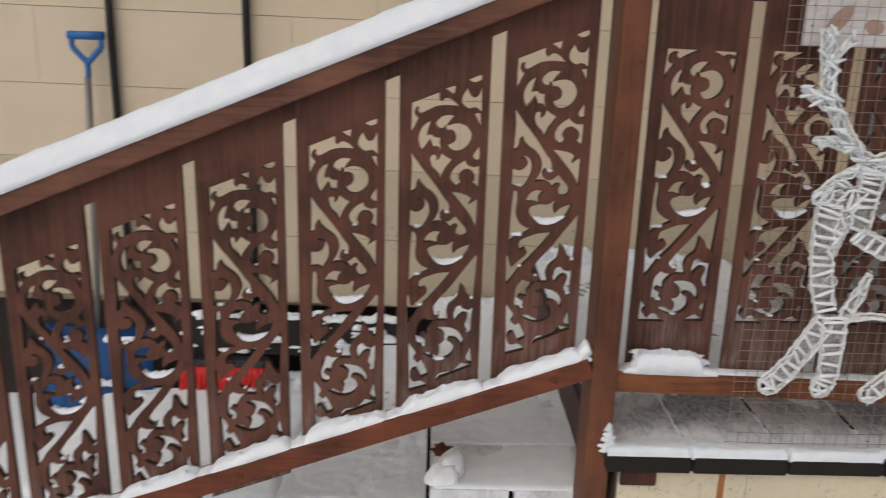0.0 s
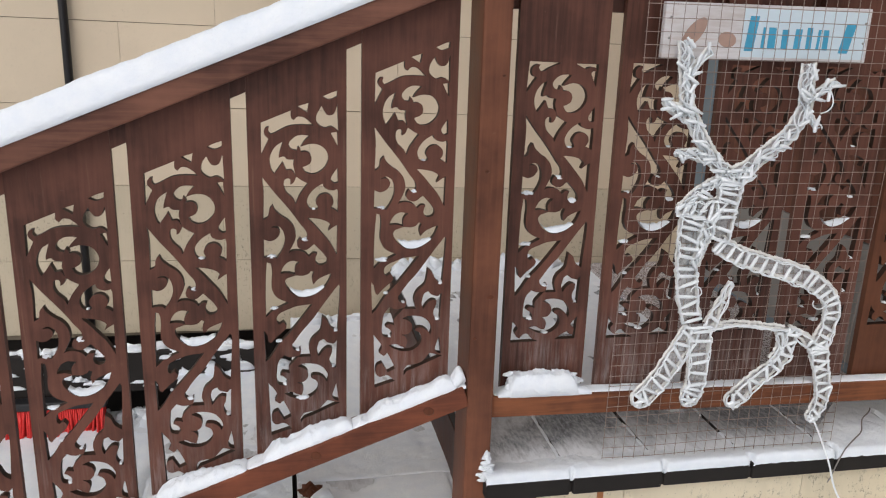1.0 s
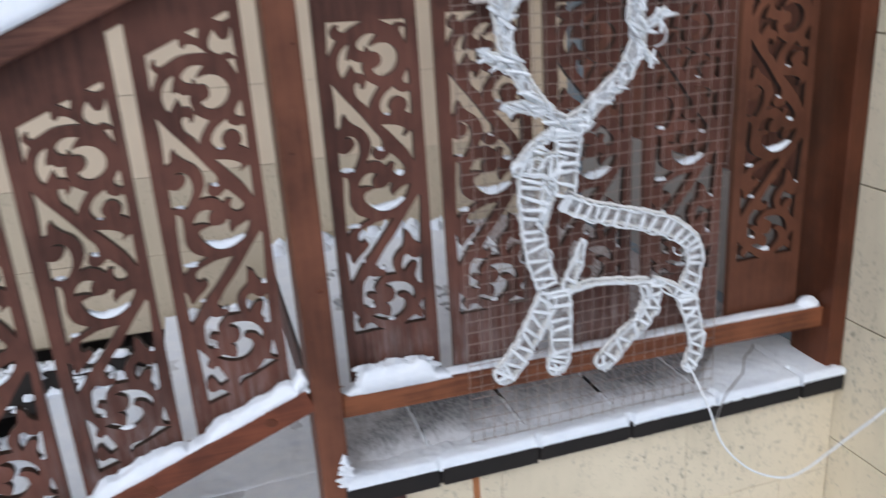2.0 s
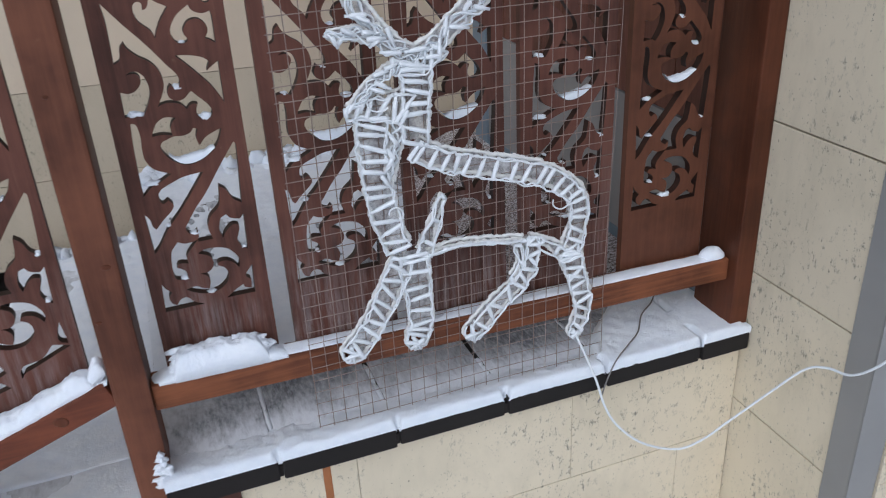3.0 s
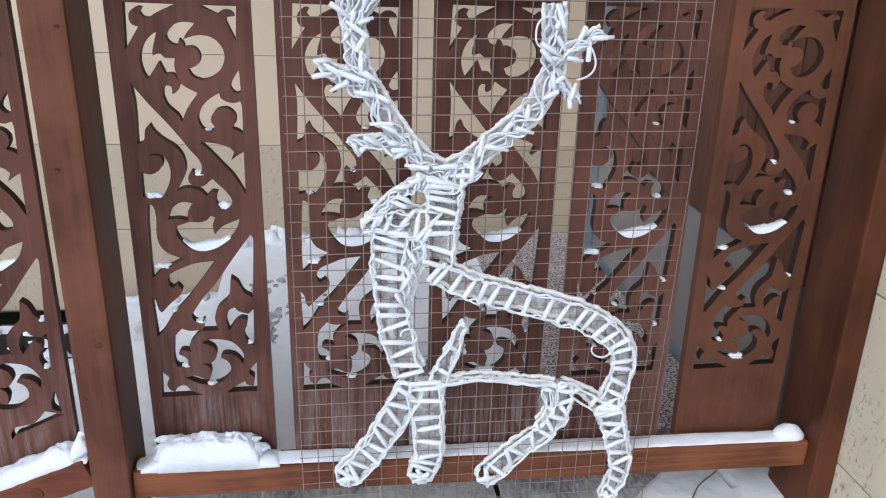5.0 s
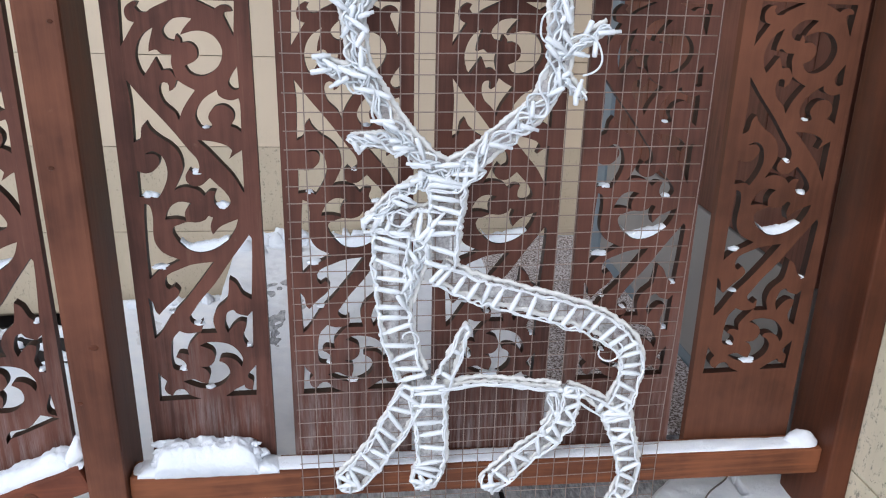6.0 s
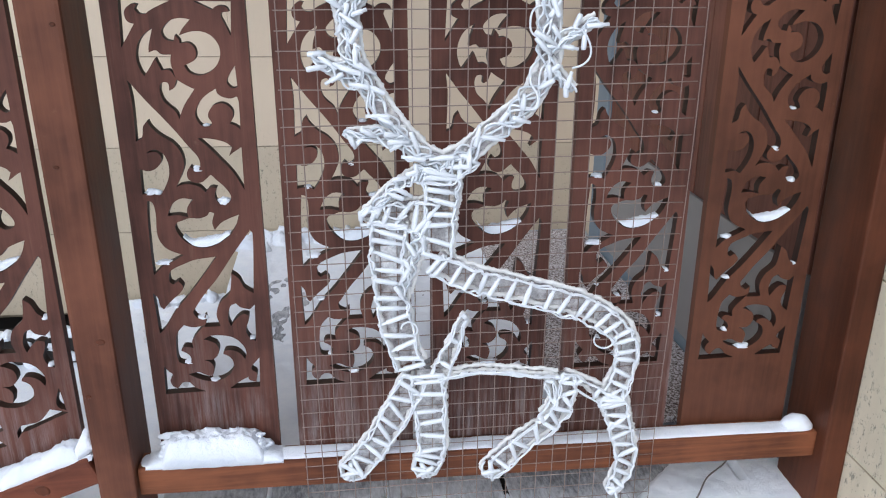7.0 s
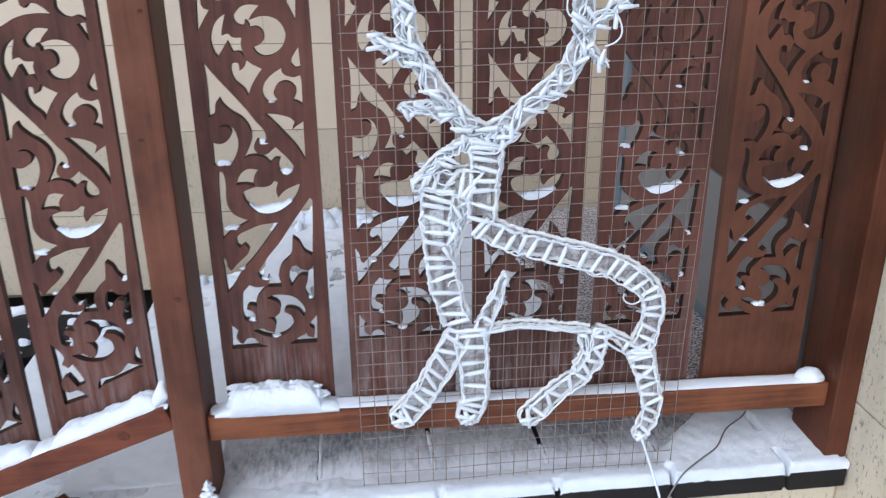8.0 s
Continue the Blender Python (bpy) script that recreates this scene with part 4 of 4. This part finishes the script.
tube(grip, smooth_path([(-2.036, 1.632, 0.47), (-2.035, 1.634, 0.545), (-2.068, 1.637, 0.585), (-2.094, 1.639, 0.615), (-2.096, 1.640, 0.655)], 4), 0.013, 8)
tube(grip, smooth_path([(-2.035, 1.634, 0.545), (-2.000, 1.637, 0.585), (-1.972, 1.639, 0.615), (-1.970, 1.640, 0.655)], 4), 0.013, 8)
tube(grip, [(-2.110, 1.640, 0.664), (-1.956, 1.640, 0.664)], 0.018, 10)
part("grip", grip, BLUE_PLASTIC, shovel, "blue plastic D-shaped grip")
bm = bmesh.new()
rows = []
for i in range(9):
    s = i / 8
    rows.append([bm.verts.new((-2.05 + (q - 0.5) * 0.5, 1.55 - 0.10 * s - 0.10 * (1 - (2 * q - 1) ** 2) * 0.5, -0.62 - 0.40 * s)) for q in [j / 10 for j in range(11)]])
for a, b in zip(rows, rows[1:]):
    for j in range(10):
        bm.faces.new((a[j], a[j + 1], b[j + 1], b[j])).smooth = True
bmesh.ops.solidify(bm, geom=bm.faces[:], thickness=0.008)
part("blade", bm, BLUE_PLASTIC, shovel, "wide blue plastic blade")

bm = bmesh.new()
for i in range(26):
    u, v = rng.uniform(-0.22, 0.22), rng.choice((0.02, 0.03, 0.05, 0.22, 0.26, 0.30))
    snow_lump(bm, (-2.05 + u, 1.475 - 0.25 * v, -0.645 - v), (rng.uniform(0.012, 0.04), rng.uniform(0.012, 0.022), rng.uniform(0.012, 0.032)), i * 1.9, 0.6, 2)
thing("shovel_snow", bm, SNOW, "clumps of snow sticking to the blue shovel blade", "snow", kind="stuff")

broom = holder("snow_brush", "red-bristled snow brush with a black head", "brush", (-1.47, 1.5, -0.9))
part("head", block(-1.68, -1.285, 1.50, 1.56, -0.80, -0.765, bevel=0.006), BLACK_PLASTIC, broom)
bm = bmesh.new()
for i in range(46):
    for j in range(3):
        x, y = -1.672 + i * 0.0083, 1.512 + j * 0.018
        tube(bm, [(x, y, -0.798), (x + rng.uniform(-0.012, 0.012), y - 0.02 + rng.uniform(-0.012, 0.012), -0.798 - rng.uniform(0.115, 0.13))], lambda s: 0.0045 + 0.002 * s, 5)
part("bristles", bm, RED_BRISTLE, broom, "stiff red bristles")
# dark block stands in for the shaded recess below the siding
bm = bmesh.new()
box(bm, -1.72, -0.66, 1.56, 1.66, -0.76, -0.585, 0.006)
thing("recess_block", bm, GAP_SHADE, "dark block in place of the shaded recess below the siding, heaped with snow", "box")
bm = bmesh.new()
for i in range(70):
    x = rng.uniform(-1.70, -0.68)
    on_top = rng.random() < 0.6
    snow_lump(bm, (x, rng.uniform(1.565, 1.62) if on_top else 1.557, -0.588 if on_top else rng.uniform(-0.75, -0.62)),
              (rng.uniform(0.012, 0.05), 0.022 if on_top else 0.010, rng.uniform(0.010, 0.034)), i * 2.7, 0.7, 2)
thing("box_snow", bm, SNOW, "lumpy snow on the dark recess block", "snow", kind="stuff")

# ---- snow lying on things ----
bm = bmesh.new()
snow_bank(bm, (X1, -0.005, handrail_z(X1) + 0.051), (-0.113, -0.005, handrail_z(-0.113) + 0.051), 0.110, 0.068, 1.0, 0.07, 0.06, 18, 0.010, 0.03, 2.8)
thing("handrail_snow", bm, SNOW, "thick rounded snow on the sloping handrail", "snow", kind="stuff")
bm = bmesh.new()
for k in range(7):
    c = -0.235 - 0.2495 * k
    for a, b, h in ((c - 0.115, c + 0.10, 0.030), (c + 0.09, c + 0.145, 0.012)):
        b = min(b, -0.114)
        snow_bank(bm, (a, -0.036, foot_rail_z(a) - 0.002), (b, -0.036, foot_rail_z(b) - 0.002), 0.062, h * (1 + 0.5 * noise.noise((k * 3.1, 0, 0))), 2.0 + k, 0.5, 0.03, 14, 0.004, 0.12, 4.0)
snow_bank(bm, (-0.150, -0.036, foot_rail_z(-0.150)), (-0.114, -0.036, foot_rail_z(-0.114) + 0.012), 0.05, 0.040, 3.0, 0.5, 0.02, 9, 0.004, 0.15)
thing("stair_rail_snow", bm, SNOW, "patchy snow along the sloping bottom rail", "snow", kind="stuff")
bm = bmesh.new()
snow_bank(bm, (-0.042, -0.030, rail_top(-0.04) - 0.002), (1.25, -0.030, rail_top(1.25) - 0.002), 0.048, 0.006, 5.0, 0.6, 0.02, 10, 0.006, 0.08)
snow_bank(bm, (-0.030, -0.030, rail_top(-0.03)), (0.215, -0.030, rail_top(0.2)), 0.052, 0.010, 6.0, 0.5, 0.03, 12, 0.004, 0.12, 4.0)
snow_bank(bm, (0.000, -0.0290, rail_top(0.0) - 0.001), (0.180, -0.0290, rail_top(0.18) - 0.001), 0.056, 0.047, 8.0, 0.30, 0.016, 18, 0.003, 0.10, 7.0)
for i in range(9):
    x = 0.014 + 0.155 * i / 8
    snow_lump(bm, (x + rng.uniform(-0.006, 0.006), -0.020 + rng.uniform(-0.006, 0.006), rail_top(x) + 0.038), (rng.uniform(0.008, 0.020), rng.uniform(0.006, 0.011), rng.uniform(0.005, 0.012)), i * 1.3, 0.7, 3)
for i in range(16):
    x = rng.choice((0.006, 0.176)) + rng.uniform(-0.012, 0.012)
    snow_lump(bm, (x, -0.026 + rng.uniform(-0.012, 0.010), rail_top(x) + rng.uniform(0.004, 0.034)), (rng.uniform(0.008, 0.016), rng.uniform(0.007, 0.012), rng.uniform(0.006, 0.012)), i * 2.1, 0.6, 2)
snow_lump(bm, (1.226, -0.032, rail_top(1.22) + 0.003), (0.030, 0.024, 0.022), 7.0, 0.2, 3)
thing("rail_snow", bm, SNOW, "thin snow on the bottom rail, heaped by the post", "snow", kind="stuff")


def snow_sheet(bm, x0, x1, y0, y1, z, height, seed, nx=90, ny=26, back=0.4):
    """A drift on a flat top, thick at the front edge and thinning out raggedly to the back."""
    rows = []
    for i in range(nx + 1):
        x = x0 + (x1 - x0) * i / nx
        row = []
        for j in range(ny + 1):
            q = j / ny
            y = y0 + (y1 - y0) * q
            e = min(1.0, min(i, nx - i) / 2.0)
            reach = 1.0 - back * (0.5 + 0.9 * noise.noise((x * 4.0 + seed, 0.3, seed)))
            h = height * e * (0.75 if j == 0 else 1.0) * max(0.0, 1 - (q / max(0.15, reach)) ** 2.2)
            h *= 1 + 0.55 * crumb((x, y, 0), seed)
            row.append(bm.verts.new((x, y + (0.008 * crumb((x, 0, 0), seed) if j == 0 else 0), z + h - 0.0015 - (0.004 if h < 0.0012 else 0))))
        row.insert(0, bm.verts.new((x, y0 + 0.006 * crumb((x, 0, 0), seed) + 0.001, z - 0.004 + 0.003 * crumb((x * 2, 1, 0), seed))))
        rows.append(row)
    for r, s in zip(rows, rows[1:]):
        for j in range(ny + 1):
            bm.faces.new((r[j], s[j], s[j + 1], r[j + 1])).smooth = True


def drift(bm, x0, x1, y0, y1, z, depth, step=0.006):
    """One unbroken drift of snow whose depth over the boards is given by a function of x and y."""
    nx, ny = int((x1 - x0) / step), int((y1 - y0) / step)
    rows = []
    for i in range(nx + 1):
        x = x0 + (x1 - x0) * i / nx
        lip = 0.0025 * crumb((x, 0, 0), 3.0)
        row = [bm.verts.new((x, y0 + 0.002 + lip, z - 0.005 + 0.002 * crumb((x * 2, 1, 0), 5.0)))]
        for j in range(ny + 1):
            y = y0 + (y1 - y0) * j / ny
            row.append(bm.verts.new((x, y + lip * max(0, 1 - j / 4), z + depth(x, y) * (0.72 if j == 0 else 1))))
        rows.append(row)
    for r, t in zip(rows, rows[1:]):
        for j in range(ny + 1):
            if max(q.co.z for q in (r[j], t[j], t[j + 1], r[j + 1])) > z - 0.001:
                bm.faces.new((r[j], t[j], t[j + 1], r[j + 1])).smooth = True


def edge_depth(x, y):
    """Thick along the front edge, reaching far back at the sheltered end, with notches over the plank gaps."""
    back = -0.016 - 0.028 * x + 0.020 * noise.noise((x * 5, 0.3, 2)) + 0.010 * noise.noise((x * 23, 1.3, 2)) + 0.012 * noise.noise((x * 70, y * 40, 4)) + 0.008 * noise.noise((x * 160, y * 90, 6))
    reach = back + 0.32 * max(0.0, min(1.0, (x - 0.90 - 0.75 * max(0.0, y)) / 0.10))
    h = 0.022 * (1 + 0.35 * crumb((x, y, 0), 2.0)) * max(-0.3, min(1.0, (reach + 0.015 - y) / 0.075))
    if x > SIDE_X - 0.02:
        h *= 0.7
    for e, n in zip(edges[1:-1], (0.012, 0.016, 0.022, 0.030, 0.050)):
        if abs(x - e - 0.004 * noise.noise((y * 40, e, 0))) < 0.0065 and y < -0.107 + n * (1 + 0.4 * noise.noise((e * 9, 3, 1))):
            h = -0.01
    if x > 1.1 and abs(x - edges[5]) < 0.006 and 0.03 < y < 0.09:
        h = -0.01
    return h


def inner_depth(x, y):
    """Thin crusted snow blown in behind the railing, wearing through over the planks."""
    d = noise.noise((x * 3.2 + 4, y * 2.2, 1)) + 0.5 * noise.noise((x * 11, y * 7, 2)) + 0.3 * noise.noise((x * 40, y * 26, 3))
    keep = 0.55 - max(0.0, (x - 0.76)) * 3.0 - max(0.0, 0.34 - y) * 7.0
    return 0.007 * max(-0.4, min(1.2, (d + keep) * 2.0)) * (1 + 0.5 * crumb((x, y, 0), 6.0))


bm = bmesh.new()
drift(bm, -0.062, SIDE_X - 0.003, -0.107, 0.34, DECK_Z, edge_depth)
thing("deck_snow", bm, SHADED_SNOW, "wind-packed snow along the deck's front edge", "snow", kind="stuff")
bm = bmesh.new()
drift(bm, -0.06, 0.85, 0.10, WALL_Y - 0.02, DECK_Z, inner_depth, 0.009)
thing("porch_snow", bm, SHADED_SNOW, "thin crust of snow over the planks behind the railing", "snow", kind="stuff")


def tread_depth(x, y, k):
    """Trodden snow on one step: patches with bare, dusted wood between them."""
    d = noise.noise((x * 4 + 7 * k, y * 3, 1)) + 0.5 * noise.noise((x * 13, y * 9 + k, 2)) + 0.3 * noise.noise((x * 38, y * 30, 3))
    return 0.006 * max(-0.4, min(1.2, (d + 0.42) * 2.2)) * (1 + 0.5 * crumb((x, y, 0), 8.0 + k))


bm = bmesh.new()
for k in range(4):
    zt = DECK_Z - RISE * (k + 1)
    xr = -0.045 - RUN * k
    snow_sheet(bm, xr - RUN + 0.01, xr - 0.02, 0.05, 0.55 + 0.3 * (k > 1), zt, 0.010, 11.0 + k, 40, 30, 0.7)
    drift(bm, xr - RUN + 0.012, xr - 0.004, 0.30, WALL_Y - 0.06, zt, lambda x, y: tread_depth(x, y, k), 0.010)
snow_sheet(bm, -2.0, -1.05, 0.6, 1.5, DECK_Z - RISE * 3, 0.02, 21.0, 50, 40, 0.1)
thing("step_snow", bm, SNOW, "thin patches of snow on the steps", "snow", kind="stuff")
bm = bmesh.new()
snow_lump(bm, (-0.455, 0.13, DECK_Z - RISE), (0.045, 0.045, 0.075), 3.0)
snow_lump(bm, (-0.475, 0.10, DECK_Z - RISE), (0.052, 0.05, 0.05), 5.0)
thing("snow_cap", bm, SNOW, "rounded heap of snow on the upper step", "snow", kind="stuff")
bm = bmesh.new()
for i in range(9):
    snow_lump(bm, (-0.475 + rng.uniform(-0.018, 0.018), 0.245 + rng.uniform(-0.03, 0.02), DECK_Z - RISE + 0.002 + rng.uniform(0, 0.01)), (rng.uniform(0.010, 0.022), rng.uniform(0.010, 0.02), rng.uniform(0.008, 0.02)), i * 1.1, 0.8, 2)
thing("leaf_clump", bm, BROWN_SHADE, "clump of dark brown wet leaves on the snowy step", "leaves", kind="stuff")
bm = bmesh.new()
for i in range(34):
    h = i / 33
    snow_lump(bm, (-0.056 + rng.uniform(-0.014, 0.014) * (1.2 - h), -0.076 + rng.uniform(-0.008, 0.004), DECK_Z - 0.004 + 0.075 * h), (rng.uniform(0.006, 0.014) * (1.15 - 0.5 * h), 0.007, rng.uniform(0.005, 0.010)), i * 1.7, 0.6, 2)
thing("post_snow", bm, SNOW, "snow crust clinging to the post's foot", "snow", kind="stuff")

bm = bmesh.new()
for i in range(70):
    x = rng.uniform(-0.05, 0.75)
    snow_lump(bm, (x, WALL_Y - 0.02 - abs(rng.gauss(0, 0.05)), DECK_Z - 0.004), (rng.uniform(0.015, 0.05), rng.uniform(0.015, 0.035), rng.uniform(0.015, 0.06)), i * 2.3, 0.6, 2)
for i in range(60):
    x = rng.uniform(-1.75, -0.1)
    k = max(0, min(3, int((-0.045 - x) / RUN)))
    snow_lump(bm, (x, WALL_Y - 0.08 - abs(rng.gauss(0, 0.04)), DECK_Z - RISE * (k + 1) - 0.003), (rng.uniform(0.02, 0.05), rng.uniform(0.015, 0.04), rng.uniform(0.015, 0.05)), i * 3.1, 0.6, 2)
thing("snow_rubble", bm, SHADED_SNOW, "crumbled snow along the foot of the house wall", "snow", kind="stuff")

# snow caught in the cut-outs: crescents on the lower curves of the scrolls
bm = bmesh.new()


def caught(x0, z0, k):
    """Snow on the upward-facing curves of one board."""
    g = 1 + 0.45 * noise.noise((k * 7.3, 0.4, 0))
    smile = smooth_path([(0.056, 0.009, 0.298), (0.071, 0.009, 0.283), (0.090, 0.009, 0.279), (0.112, 0.009, 0.285), (0.134, 0.009, 0.300)], 6)
    lo = rng.uniform(0.0, 0.18)
    rows = []
    for i, p in enumerate(smile):
        s = i / (len(smile) - 1)
        h = 0.0135 * g * max(0.02, math.sin(math.pi * min(1, max(0, (s - lo) / (1 - lo))))) ** 0.8 * (1 + 0.5 * noise.noise((p.x * 90, k, 0)))
        rows.append([bm.verts.new((p.x + x0, y, p.z + z0 + z)) for y, z in ((-0.0015, -0.001), (-0.0015, h * 0.7), (0.004, h), (0.013, h), (0.0185, h * 0.6), (0.0185, -0.001))])
    for r, t in zip(rows, rows[1:]):
        for j in range(5):
            bm.faces.new((r[j], r[j + 1], t[j + 1], t[j])).smooth = True
    for x, z, w, h in ((92, 413, 9, 6), (129, 355, 10, 7), (16, 375, 12, 6), (20, 250, 13, 5), (41, 58, 8, 5), (82, 19, 16, 6), (112, 486, 6, 3), (72, 144, 9, 4), (154, 99, 7, 4), (160, 190, 7, 4), (30, 168, 7, 3)):
        if rng.random() < 0.8:
            q = rng.uniform(0.45, 1.1)
            snow_lump(bm, (x0 + x / 1000, 0.007, z0 + z / 1000), (w * q / 1000 * 1.15, 0.0085, h * q / 1000 * 1.05), k + x * 0.1, 0.35, 3, -0.5)


for k in range(5):
    caught(0.0165 + PITCH * k, 0.047 + 0.0013 * k, k)
for k in range(7):
    caught(-0.333 - 0.2495 * k, 0.016 - 0.111 * k, 20 + k)
thing("scroll_snow", bm, SHADED_SNOW, "small crescents of snow caught in the scroll cut-outs", "snow", kind="stuff")

# odd pieces on the deck's front
# dark brown block stands in for the dark opening of a framed vent
thing("wood_block", block(-0.018, 0.075, -0.092, -0.0745, DECK_Z - 0.095, DECK_Z - 0.052, bevel=0.003), BROWN_DARK, "dark block in place of the vent opening under the deck edge", "block", kind="structure")
thing("rust_streak", block(0.245, 0.262, -0.0755, -0.0738, DECK_Z - 0.20, DECK_Z - 0.05), RUST, "rusty brown streak down the cream boards", "stain", kind="structure")
